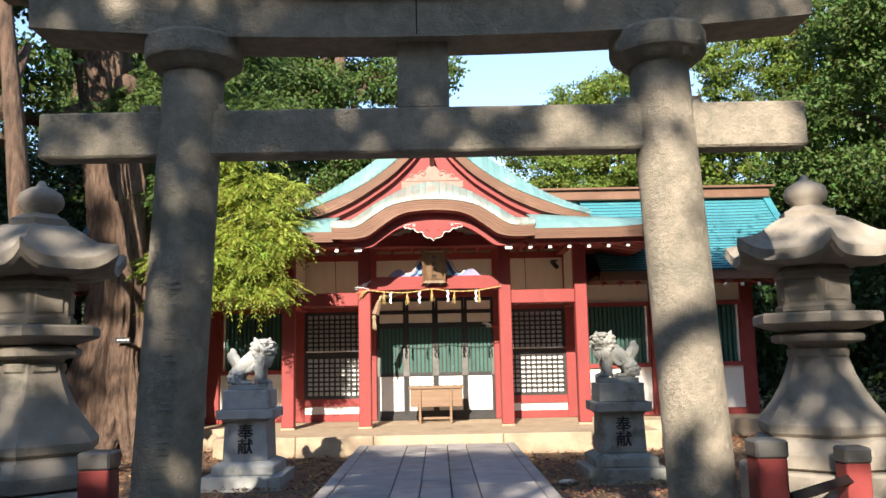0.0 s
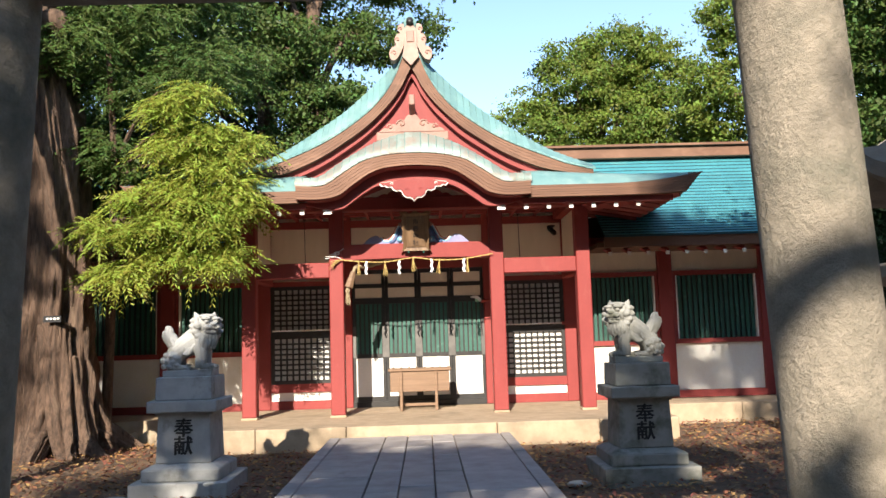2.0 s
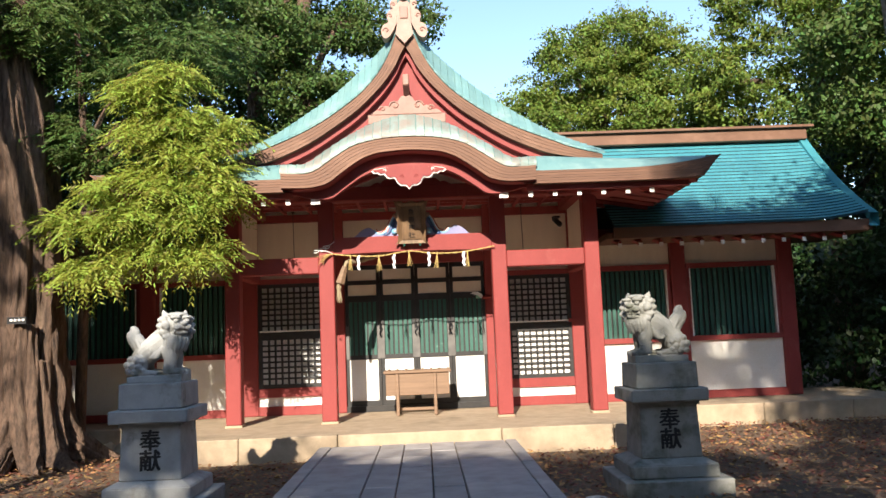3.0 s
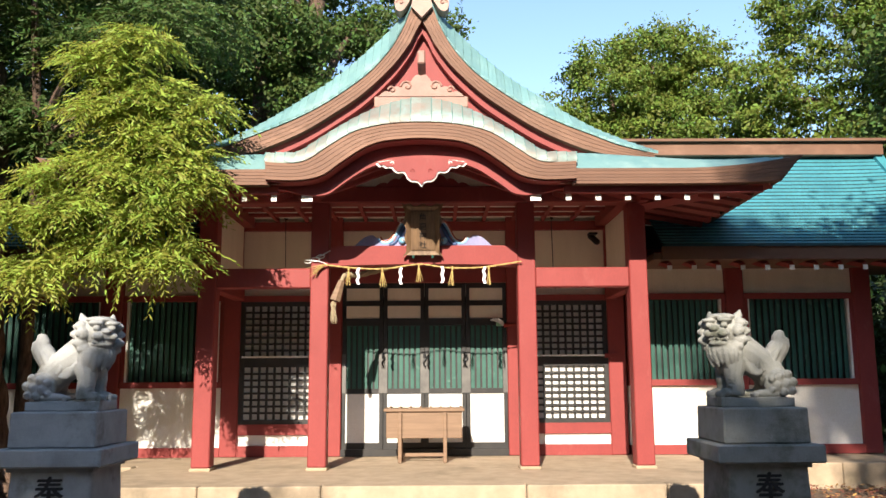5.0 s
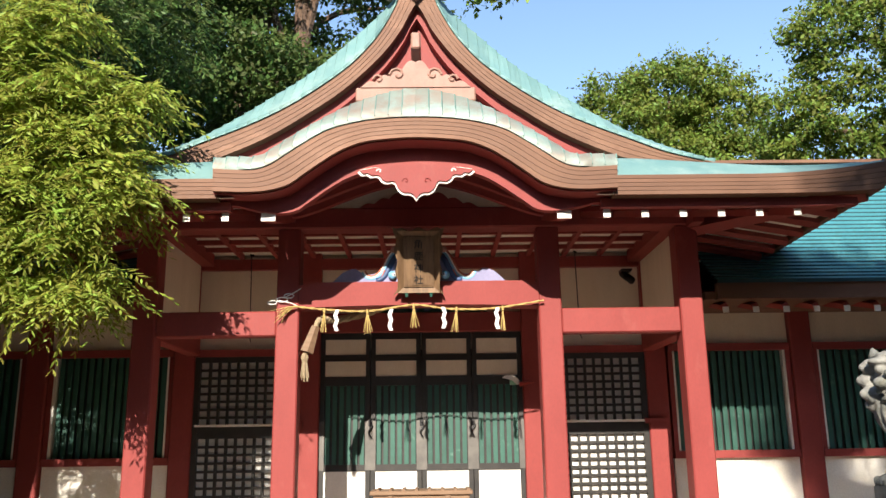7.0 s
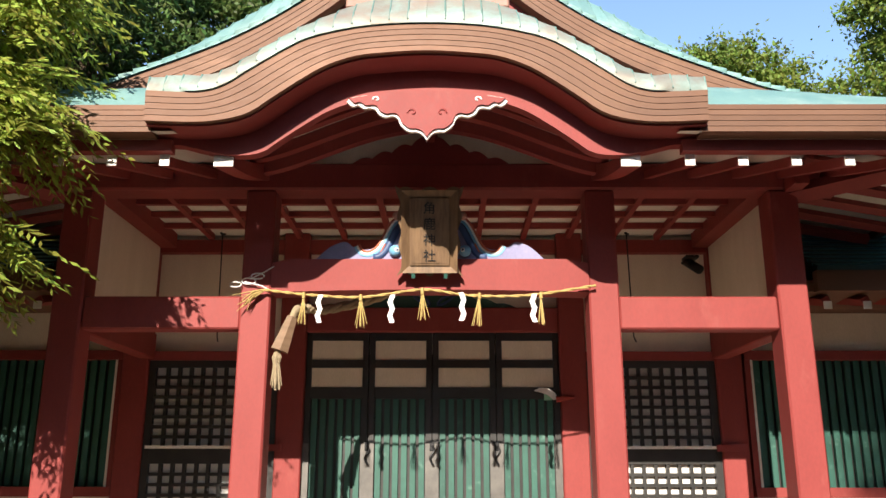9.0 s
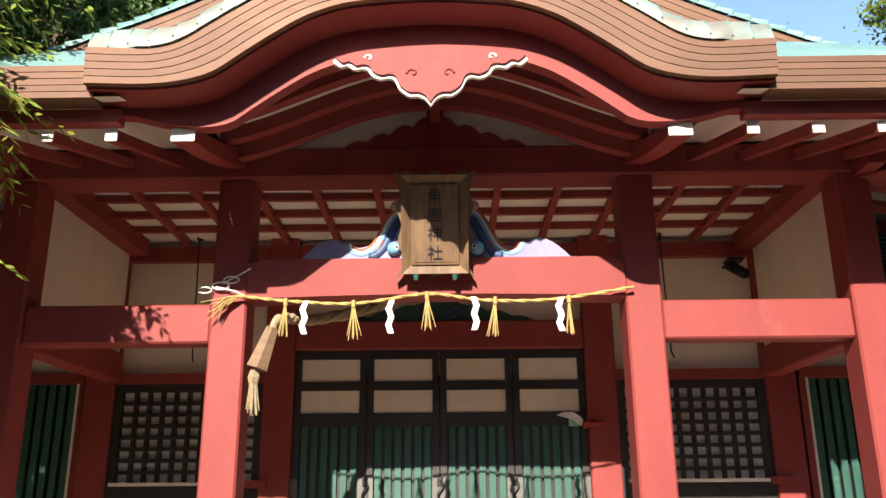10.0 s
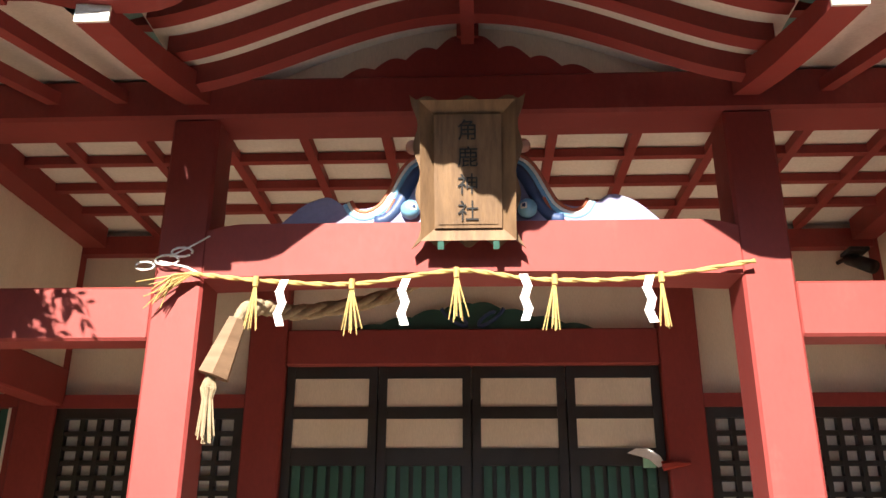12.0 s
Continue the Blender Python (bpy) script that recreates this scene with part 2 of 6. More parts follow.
def leaf_quads(c, d, w, length, width):
    """Diamond leaves at c, along d, spread along w."""
    L, W = np.asarray(length).reshape(-1, 1), np.asarray(width).reshape(-1, 1)
    v = np.stack([c, c + d * L * 0.5 + w * W * 0.5, c + d * L, c + d * L * 0.5 - w * W * 0.5], 1).reshape(-1, 3)
    return v, np.arange(len(v)).reshape(-1, 4)


def unit(a):
    return a / np.maximum(np.linalg.norm(a, axis=1, keepdims=True), 1e-6)


def crown_mesh(name, lobes, clumps, leaves, size, mat, spread=0.45, shell=0.55, droop=0.3):
    """Leaves in clumps over ellipsoid lobes ((cx, cy, cz), (rx, ry, rz)); more clumps near the lobes' outer shell."""
    out = []
    vol = np.array([r[0] * r[1] + r[1] * r[2] + r[0] * r[2] for _, r in lobes])
    for (c, r), share in zip(lobes, vol / vol.sum()):
        k = max(3, int(clumps * share))
        p = unit(rng.normal(size=(k, 3))) * (shell + (1 - shell) * rng.random((k, 1)) ** 0.6) * np.array(r)
        p *= 1 + 0.22 * np.sin(p[:, :1] * 2.3 + c[0]) * np.cos(p[:, 1:2] * 1.9 + p[:, 2:3] * 1.6)
        cl = np.repeat(np.array(c) + p, leaves, 0)
        ax = unit(rng.normal(size=(k, 3)) * (1, 1, 0.35))
        along = np.repeat(ax, leaves, 0) * rng.normal(size=(k * leaves, 1)) * spread
        q = cl + along + rng.normal(size=(k * leaves, 3)) * spread * np.array((0.45, 0.45, 0.22))
        out.append(q)
    q = np.concatenate(out)
    n = len(q)
    d = unit(rng.normal(size=(n, 3)) + (0, 0, -droop))
    w = unit(np.cross(d, unit(rng.normal(size=(n, 3)) * 0.55 + (0, -0.6, 0.7))))
    s = size * (0.6 + 0.8 * rng.random(n))
    return pydata(name, *leaf_quads(q, d, w, s, s * 0.55), mat)


def trunk_bm(bm, pts, radii, n=14, ridges=0.0, seed=0.0):
    """A tapered trunk or limb with uneven furrows."""
    pts = [Vector(p) for p in pts]
    rows = []
    for i, p in enumerate(pts):
        d = (pts[min(i + 1, len(pts) - 1)] - pts[max(i - 1, 0)]).normalized()
        a = d.cross(Vector((0.21, 0.93, 0.05))).normalized()
        b = d.cross(a)
        row = []
        for k in range(n):
            t = k * 2 * math.pi / n
            f = 1 + ridges * noise.noise(Vector((math.cos(t) * 2.2 + seed, math.sin(t) * 2.2, p.z * 0.35))) + ridges * 0.45 * noise.noise(Vector((math.cos(t) * 7 + seed, math.sin(t) * 7, p.z * 0.8))) + (ridges * (0.55 * (abs(noise.noise(Vector((math.cos(t) * 9 + seed, math.sin(t) * 9, p.z * 1.3)))) - 0.2) + 0.35 * (abs(noise.noise(Vector((math.cos(t) * 21 + seed, math.sin(t) * 21, p.z * 2.6)))) - 0.2)) if n > 60 else 0.0)
            row.append(p + (a * math.cos(t) + b * math.sin(t)) * radii[i] * f)
        rows.append(row)
    vs = grid_faces(bm, rows, True)
    bm.faces.new(vs[0][::-1]), bm.faces.new(vs[-1])
    return bm


def smooth_line(pts, n):
    """n points on a smooth curve through pts."""
    pts = [Vector(p) for p in pts]
    out = []
    for i in range(n):
        s = i * (len(pts) - 1) / (n - 1)
        k = min(int(s), len(pts) - 2)
        t = s - k
        p0, p1, p2, p3 = pts[max(k - 1, 0)], pts[k], pts[k + 1], pts[min(k + 2, len(pts) - 1)]
        out.append(0.5 * (2 * p1 + (p2 - p0) * t + (2 * p0 - 5 * p1 + 4 * p2 - p3) * t * t + (3 * p1 - p0 - 3 * p2 + p3) * t ** 3))
    return out


# ---- ground, path, plinth ----
def ground_sheet():
    bm = bmesh.new()
    xs = [-400, -120, -40, -20] + [x * 0.5 for x in range(-24, 25)] + [20, 40, 120, 400]
    ys = [-400, -120, -40, -20] + [y * 0.5 for y in range(-10, 57)] + [40, 80, 160, 400]
    rows = []
    for y in ys:
        rows.append([(x, y, DIRT - 0.02 + 0.035 * noise.noise(Vector((x * 0.7, y * 0.7, 0))) + 0.012 * noise.noise(Vector((x * 2.1, y * 2.1, 3)))) for x in xs])
    grid_faces(bm, rows)
    return solid("ground", bm, "dirt", "brown bare soil strewn with dry leaves", "ground", kind="structure", smooth=True)


ground_sheet()


def leaf_litter():
    n = 60000
    x = rng.uniform(-7, 7.5, n)
    y = rng.uniform(4, 15, n)
    keep = (np.abs(x - CX) > 1.25) & ~((y > 12.7) & (np.abs(x) < 3.4)) & ~((y > 14.7))
    x, y = x[keep], y[keep]
    k = len(x)
    c = np.stack([x, y, np.full(k, DIRT + 0.012) + rng.random(k) * 0.02], 1)
    a = rng.random(k) * 6.283
    d = np.stack([np.cos(a), np.sin(a), rng.normal(size=k) * 0.25], 1)
    w = unit(np.cross(d, np.array((0, 0, 1.0)) + rng.normal(size=(k, 3)) * 0.3))
    s = 0.025 + 0.05 * rng.random(k)
    me = pydata("leaf_litter", *leaf_quads(c, d, w, s, s * 0.5), "litter")
    tagged(new("leaf_litter", me), "scattered dry brown leaves lying on the soil", "leaves", kind="stuff")


leaf_litter()

path = tagged(new("stone_path", mesh_of("stone_path", one(-1.235, 1.115, -5.0, 12.79, -0.05, PATH_Z - 0.03), "dirt")), "grey granite paved approach path with straight joints", "path", kind="structure")
plinth = thing("shrine_plinth", (CX, 14.0, 0), "worn sandy stone platform under the shrine hall", "platform", kind="structure")
part("slab", one(-3.45, 3.35, 12.98, 17.2, -0.05, PLINTH - 0.004), "plinth", plinth)
part("slab", one(3.35, 7.3, 14.85, 17.2, -0.05, PLINTH - 0.01), "plinth", plinth)
part("slab", one(-7.4, -3.45, 14.85, 17.2, -0.05, PLINTH - 0.01), "plinth", plinth)
for x0, x1 in ((-3.45, -2.2), (-2.2, -1.02), (-1.02, 0.95), (0.95, 2.3), (2.3, 3.35)):
    part("edge_stone", one(x0 + 0.004, x1 - 0.004, 12.8, 12.98, -0.05, PLINTH + 0.002 * rng.random(), bevel=0.012), "plinth", plinth)
for x0, x1 in ((3.5, 4.9), (4.9, 6.2), (6.2, 7.3), (-5.0, -3.5), (-6.3, -5.0), (-7.4, -6.3)):
    part("edge_stone", one(x0 + 0.004, x1 - 0.004, 14.68, 14.85, -0.05, PLINTH, bevel=0.012), "plinth", plinth)


# ---- the shrine hall ----
hall = thing("shrine_hall", (CX, 16.0, PLINTH), "red timber shrine hall with a green copper cusped-gable porch roof", "building")
WALL = 15.9
POSTS = (-2.57, -1.265, 1.145, 2.45)
for x in POSTS:
    post = part("post", one(x - 0.105, x + 0.105, 14.2, 14.41, PLINTH + 0.03, 3.44, bevel=0.012), "red", hall)
    part("footing", one(x - 0.12, x + 0.12, 14.185, 14.425, PLINTH - 0.01, PLINTH + 0.03, bevel=0.01), "plinth", hall, "low stone post footing")
# beams of the porch
for x0, x1 in ((POSTS[0] + 0.105, POSTS[1] - 0.105), (POSTS[2] + 0.105, POSTS[3] - 0.105)):
    part("beam", one(x0, x1, 14.225, 14.385, 2.44, 2.67, bevel=0.012), "red", hall)


def rainbow_beam():
    bm = bmesh.new()
    rows = []
    for i in range(33):
        u = -1 + i / 16
        x = CX + u * 1.1
        lift = 0.02 * (1 - u * u)
        top = 2.925 - 0.03 * max(0, (abs(u) - 0.85) / 0.15) ** 2
        rows.append([(x, 14.19, 2.69 + lift), (x, 14.40, 2.69 + lift), (x, 14.41, top), (x, 14.18, top)])
    vs = grid_faces(bm, rows, True)
    bm.faces.new(vs[0]), bm.faces.new(vs[-1][::-1])
    return bm


part("rainbow_beam", rainbow_beam(), "red", hall, "curved red tie beam over the entrance")
part("beam", one(-3.0, 2.9, 14.19, 14.42, 3.44, 3.64, bevel=0.015), "red", hall)
for x in (POSTS[0], POSTS[3]):      # side ties back to the wall
    part("tie_beam", one(x - 0.07, x + 0.07, 14.41, WALL - 0.06, 2.44, 2.66, bevel=0.01), "red", hall)
    part("side_panel", one(x - 0.03, x + 0.03, 14.42, WALL - 0.06, 2.66, 3.60), "board", hall, "cream plaster porch end panel")


# ceiling
def coffers():
    bm = bmesh.new()
    box(bm, -2.62, 2.5, 14.42, WALL + 0.04, 3.585, 3.61)
    return bm


ceiling = part("porch_ceiling", coffers(), "white", hall, "cream coffered porch ceiling with red ribs")
bm = bmesh.new()
for k in range(-5, 6):
    x = CX + 0.405 * k
    box(bm, x - 0.023, x + 0.023, 14.42, WALL - 0.02, 3.53, 3.583)
for j in range(4):
    y = 14.51 + j * 0.335
    box(bm, -2.5, 2.38, y - 0.022, y + 0.022, 3.533, 3.58)
for x in (-2.49, 2.37):
    box(bm, x - 0.09, x + 0.09, 14.42, WALL - 0.04, 3.45, 3.582)
part("ceiling_rib", bm, "red", hall)

# back wall of the porch: posts, sills, beams
BACK = (-2.67, -1.30, 1.16, 2.52)
for x in BACK:
    part("post", one(x - 0.115, x + 0.115, WALL - 0.06, WALL + 0.14, PLINTH, 3.585, bevel=0.01), "red", hall)
for x0, x1 in zip(BACK, BACK[1:]):
    part("wall_panel", one(x0 + 0.115, x1 - 0.115, WALL + 0.05, WALL + 0.1, 2.5, 3.6), "board", hall, "cream boarded wall above the doors")
part("head_beam", one(-1.185, 1.045, WALL - 0.05, WALL + 0.13, 2.68, 2.90, bevel=0.01), "red", hall)
part("top_beam", one(BACK[0] + 0.115, BACK[3] - 0.115, WALL - 0.03, WALL + 0.05, 3.41, 3.53), "red", hall)
part("threshold", one(-1.185, 1.045, WALL - 0.06, WALL + 0.12, PLINTH, PLINTH + 0.09), "black", hall, "dark worn threshold")


def door_leaf(x0, x1):
    y0, y1 = WALL + 0.0, WALL + 0.05
    leaf = part("door_leaf", one(x0, x0 + 0.05, y0, y1, PLINTH + 0.09, 2.68), "black", hall, "black framed door leaf with green slats and white panels")
    part("stile", one(x1 - 0.05, x1, y0, y1, PLINTH + 0.09, 2.68), "black", leaf)
    for z0, z1 in ((2.61, 2.68), (2.37, 2.44), (2.10, 2.20), (1.19, 1.26), (PLINTH + 0.09, PLINTH + 0.17)):
        part("rail", one(x0 + 0.05, x1 - 0.05, y0 + 0.004, y1 - 0.004, z0, z1), "black", leaf)
    for z0, z1 in ((2.44, 2.61), (2.20, 2.37)):
        part("panel", one(x0 + 0.05, x1 - 0.05, y0 + 0.015, y1 - 0.01, z0, z1), "board", leaf)
    part("panel", one(x0 + 0.05, x1 - 0.05, y0 + 0.015, y1 - 0.01, PLINTH + 0.17, 1.19), "white", leaf, "white lower door panel")
    # Black sheet behind the slats puts the shade of the gaps into colour.
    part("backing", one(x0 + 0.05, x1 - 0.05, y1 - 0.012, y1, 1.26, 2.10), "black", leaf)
    k = 6
    for i in range(k):
        xc = x0 + 0.05 + (i + 0.5) * (x1 - x0 - 0.10) / k
        part("slat", one(xc - 0.024, xc + 0.024, y0 + 0.012, y1 - 0.016, 1.26, 2.10), "green", leaf)
    for xa in (x0, x1 - 0.05):
        part("mount_plate", one(xa - 0.004, xa + 0.054, y0 - 0.006, y0, 1.2, 1.72), "grey_metal", leaf, "grey weathered metal cover plate")
    return leaf


W4 = (1.045 + 1.185) / 4
for i in range(4):
    door_leaf(-1.185 + i * W4 + 0.004, -1.185 + (i + 1) * W4 - 0.004)


def lattice_bay(x0, x1):
    y0, y1 = WALL - 0.01, WALL + 0.05
    bay = part("lattice_screen", one(x0, x1, y1 - 0.015, y1, 0.80, 2.43), "white", hall, "black timber lattice over white paper")
    for xa, xb in ((x0, x0 + 0.06), (x1 - 0.06, x1)):
        part("frame", one(xa, xb, y0 - 0.01, y1 - 0.016, 0.80, 2.43), "black", bay)
    for za, zb in ((2.37, 2.43), (1.55, 1.69), (0.80, 0.86)):
        part("frame", one(x0 + 0.06, x1 - 0.06, y0 - 0.008, y1 - 0.016, za, zb), "black", bay)
    n = 10
    for i in range(1, n):
        xc = x0 + 0.06 + i * (x1 - x0 - 0.12) / n
        part("bar", one(xc - 0.014, xc + 0.014, y0, y1 - 0.017, 0.86, 2.37), "black", bay)
    for za, zb, k in ((0.86, 1.55, 8), (1.69, 2.37, 8)):
        for i in range(1, k):
            zc = za + i * (zb - za) / k
            part("bar", one(x0 + 0.06, x1 - 0.06, y0 + 0.004, y1 - 0.018, zc - 0.014, zc + 0.014), "black", bay)
    part("lintel", one(x0, x1, WALL - 0.04, WALL + 0.06, 2.43, 2.51), "red", hall)
    part("sill", one(x0, x1, WALL - 0.04, WALL + 0.06, 0.66, 0.80), "red", hall)
    part("skirt_panel", one(x0, x1, WALL + 0.0, WALL + 0.05, 0.52, 0.66), "white", hall)
    part("ground_sill", one(x0, x1, WALL - 0.05, WALL + 0.06, PLINTH, 0.52), "red", hall)


lattice_bay(BACK[0] + 0.115, BACK[1] - 0.115)
lattice_bay(BACK[2] + 0.115, BACK[3] - 0.115)


def wing(side):
    """A side wing's front wall: two slatted windows between red posts."""
    def X(u):
        return CX + side * u
    def span(a, b):
        return min(X(a), X(b)), max(X(a), X(b))
    wins = ((2.73, 4.09), (4.35, 5.84))
    for u in (4.22, 5.96):
        part("post", one(*span(u - 0.12, u + 0.12), WALL - 0.05, WALL + 0.15, PLINTH, 3.0, bevel=0.01), "red", hall)
    for a, b in wins:
        # The window's black sheet stands in for the dark room behind its slats.
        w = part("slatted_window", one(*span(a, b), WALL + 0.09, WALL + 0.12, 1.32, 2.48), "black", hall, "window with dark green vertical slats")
        for ua, ub in ((a, a + 0.05), (b - 0.05, b)):
            part("jamb", one(*span(ua, ub), WALL - 0.01, WALL + 0.085, 1.36, 2.44), "red", w)
        for ua, ub in ((a + 0.05, a + 0.075), (b - 0.075, b - 0.05)):
            part("reveal_strip", one(*span(ua, ub), WALL + 0.0, WALL + 0.085, 1.36, 2.44), "white", w)
        part("sill", one(*span(a, b), WALL - 0.035, WALL + 0.085, 1.28, 1.36), "red", w)
        part("head", one(*span(a, b), WALL - 0.03, WALL + 0.085, 2.44, 2.52), "red", w)
        n = 13 if b - a < 1.35 else 15
        for i in range(n):
            u = a + 0.08 + (i + 0.5) * (b - a - 0.16) / n
            part("slat", one(*span(u - 0.025, u + 0.025), WALL + 0.04, WALL + 0.07, 1.36, 2.44), "green", w)
        part("wall_panel", one(*span(a, b), WALL + 0.02, WALL + 0.1, 0.50, 1.28), "plaster", hall, "white plaster wall under the window")
        part("wall_panel", one(*span(a, b), WALL + 0.02, WALL + 0.1, 2.52, 2.92), "board", hall)
        part("ground_sill", one(*span(a, b), WALL - 0.04, WALL + 0.1, PLINTH, 0.50), "red", hall)
    part("eave_beam", one(*span(2.75, 6.3), WALL - 0.06, WALL + 0.14, 2.92, 3.12), "red", hall)
    part("end_wall", one(*span(6.0, 6.08), WALL + 0.15, 18.6, PLINTH, 3.1), "plaster", hall)
    # roof
    rows, n = [], 26
    roof = part("wing_roof", one(*span(2.9, 6.95), 14.97, 16.7, 2.86, 2.94), "fascia", hall, "blue-green copper wing roof in stepped rows")
    for i in range(n):
        s0, s1 = i / n, (i + 1) / n
        def P(s):
            return 14.86 + 1.95 * s, 3.02 + 1.25 * s + 0.42 * s * s
        (ya, za), (yb, zb) = P(s0), P(s1 + 0.012)
        flare = 0.09 * (1 - s0) ** 2
        bm = bmesh.new()
        m = 14
        lo, hi, lo2, hi2 = [], [], [], []
        for k in range(m + 1):
            u = 3.0 + (6.75 + flare - 3.0) * k / m
            lift = 0.10 * max(0, (u - 5.9) / 0.9) ** 2 * (1 - s0)
            lo.append((X(u), ya, za + 0.028 + lift)), hi.append((X(u), yb, zb + 0.004 + lift))
            lo2.append((X(u), ya + 0.004, za - 0.01 + lift)), hi2.append((X(u), yb, zb - 0.02 + lift))
        grid_faces(bm, [hi2, hi, lo, lo2])
        row = part("roof_course", bm, "wing_copper", roof)
        # Dark risers paint in the shadow line under each course.
        row.data.materials.append(M["riser_shade"])
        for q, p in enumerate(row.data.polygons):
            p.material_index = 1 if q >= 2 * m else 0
    part("eave_board", one(*span(3.0, 6.85), 14.89, 14.97, 2.85, 3.015), "fascia", hall)
    bm = bmesh.new()
    grid_faces(bm, [[(X(3.0), 14.95, 2.95), (X(6.8), 14.95, 2.95)], [(X(3.0), WALL + 0.1, 3.13), (X(6.8), WALL + 0.1, 3.13)]])
    part("soffit", bm, "red", hall)
    for i in range(12):
        u = 3.1 + i * 0.31
        r = part("rafter", tube(bmesh.new(), [(X(u), 15.0, 2.79), (X(u), WALL, 3.0)], 0.045, 4), "red", hall)
        part("rafter_tip", one(X(u) - 0.03, X(u) + 0.03, 14.975, 14.99, 2.725, 2.785), "white", hall)
    # verge at the outer end
    pts = [(14.84 + 1.95 * k / 10, 3.0 + 1.25 * k / 10 + 0.42 * (k / 10) ** 2) for k in range(11)]
    bm = bmesh.new()
    grid_faces(bm, [[(X(6.75 + 0.09 * (1 - i / 10) ** 2 + dx), y, z + dz) for i, (y, z) in enumerate(pts)] for dx, dz in ((0, 0.0), (0, 0.10), (0.14, 0.10), (0.14, -0.1), (0, -0.1))])
    part("verge", bm, "wing_copper", hall)


wing(1), wing(-1)
part("ridge_box", one(-6.9, 6.8, 16.62, 17.0, 4.66, 4.86, bevel=0.01), "fascia", hall, "brown copper box ridge")
part("ridge_cap", one(-7.0, 6.9, 16.55, 17.07, 4.86, 4.90), "fascia", hall)


def profile(knots):
    """A smooth even curve through (distance from the axis, height) knots."""
    us, zs = [k[0] for k in knots], [k[1] for k in knots]
    n = len(us)
    slope = [0.0] + [(zs[i + 1] - zs[i - 1]) / (us[i + 1] - us[i - 1]) for i in range(1, n - 1)] + [(zs[-1] - zs[-2]) / (us[-1] - us[-2])]

    def at(u):
        u = min(abs(u), us[-1])
        i = max(k for k in range(n - 1) if us[k] <= u)
        h = us[i + 1] - us[i]
        t = (u - us[i]) / h
        a, b = slope[i] * h, slope[i + 1] * h
        return (2 * t ** 3 - 3 * t * t + 1) * zs[i] + (t ** 3 - 2 * t * t + t) * a + (3 * t * t - 2 * t ** 3) * zs[i + 1] + (t ** 3 - t * t) * b
    return at


# main roof with raised corners; the arch of the porch stands free in front of it
CORNER = 3.98


def corner_lift(u, y, rise=0.135):
    return rise * max(0.0, (u - 2.7) / 1.27) ** 2 * max(0.0, 1 - (y - 13.0) / 3.0)


def roof_z(u, y, base=3.545):
    s = max(0.0, min(y - 13.0, (CORNER - u) * 1.05))
    return base + 0.17 * (1 - 0.8 * min(1.0, max(0.0, (u - 1.8) / 2.0))) * min(1.0, s / 0.24) + 0.235 * s + 0.005 * s * s + corner_lift(u, y)


def soffit_z(u, y):
    s = max(0.0, min(y - 13.0, (CORNER - u) * 1.05))
    return 3.385 + 0.22 * s + corner_lift(u, y, 0.04)


def main_roof(height, reach=CORNER):
    bm = bmesh.new()
    ys = [13.0, 13.06, 13.12, 13.18, 13.24] + [13.24 + 3.5 * k / 16 for k in range(1, 17)]
    us = [reach * (i / 28 - 1) for i in range(57)]
    vs = [[bm.verts.new((CX + u, y, height(abs(u), y))) for u in us] for y in ys]
    for j in range(len(ys) - 1):
        for i in range(len(us) - 1):
            if abs((us[i] + us[i + 1]) / 2) < 1.5 and ys[j] < 14.25:
                continue
            bm.faces.new((vs[j][i], vs[j][i + 1], vs[j + 1][i + 1], vs[j + 1][i]))
    return bm


roof = part("main_roof", main_roof(roof_z), "copper", hall, "green copper main roof with raised corners", smooth=True)
part("soffit", main_roof(soffit_z, 3.7), "white", hall, "white boarded eave soffit", smooth=True)


def eave_fascia(x0, x1, layers=5):
    """The layered brown eave edge along the front, turned up towards the corner."""
    for k in range(layers):
        rows = []
        for i in range(25):
            x = x0 + (x1 - x0) * i / 24
            u = abs(x - CX)
            slant = 0.24 * max(0.0, (u - 2.9) / 1.05) ** 3      # the lower layers stop short of the corner
            top, low = roof_z(u, 13.0) - 0.002, 3.382 + corner_lift(u, 13.0, 0.03)
            za, zb = low + (top - low) * k / layers, low + (top - low) * (k + 1) / layers - 0.002
            xa = x - math.copysign(slant * (1 - k / layers), x - CX)
            xb = x - math.copysign(slant * (1 - (k + 1) / layers), x - CX)
            y0 = 13.0 - 0.004 * k
            rows.append([(xa, y0, za), (xb, y0, zb), (xb, 13.12, zb), (xa, 13.12, za)])
        bm = bmesh.new()
        vs = grid_faces(bm, rows, True)
        bm.faces.new(vs[0]), bm.faces.new(vs[-1][::-1])
        part("eave_layer", bm, "fascia", hall)


eave_fascia(CX + 1.58, CX + CORNER + 0.01)
eave_fascia(CX - CORNER - 0.01, CX - 1.58)
for s in (-1, 1):      # side eaves running back from the corners
    rows = []
    for i in range(20):
        y = 13.02 + 3.53 * i / 19
        z = roof_z(CORNER, y) - 0.004
        rows.append([(CX + s * (CORNER - 0.22), y, 3.385 + corner_lift(CORNER, y, 0.03)), (CX + s * CORNER, y, z), (CX + s * 3.8, y, z), (CX + s * 3.7, y, 3.385 + corner_lift(CORNER, y, 0.03))])
    bm = bmesh.new()
    vs = grid_faces(bm, rows, True)
    bm.faces.new(vs[0]), bm.faces.new(vs[-1][::-1])
    part("side_eave", bm, "fascia", hall)


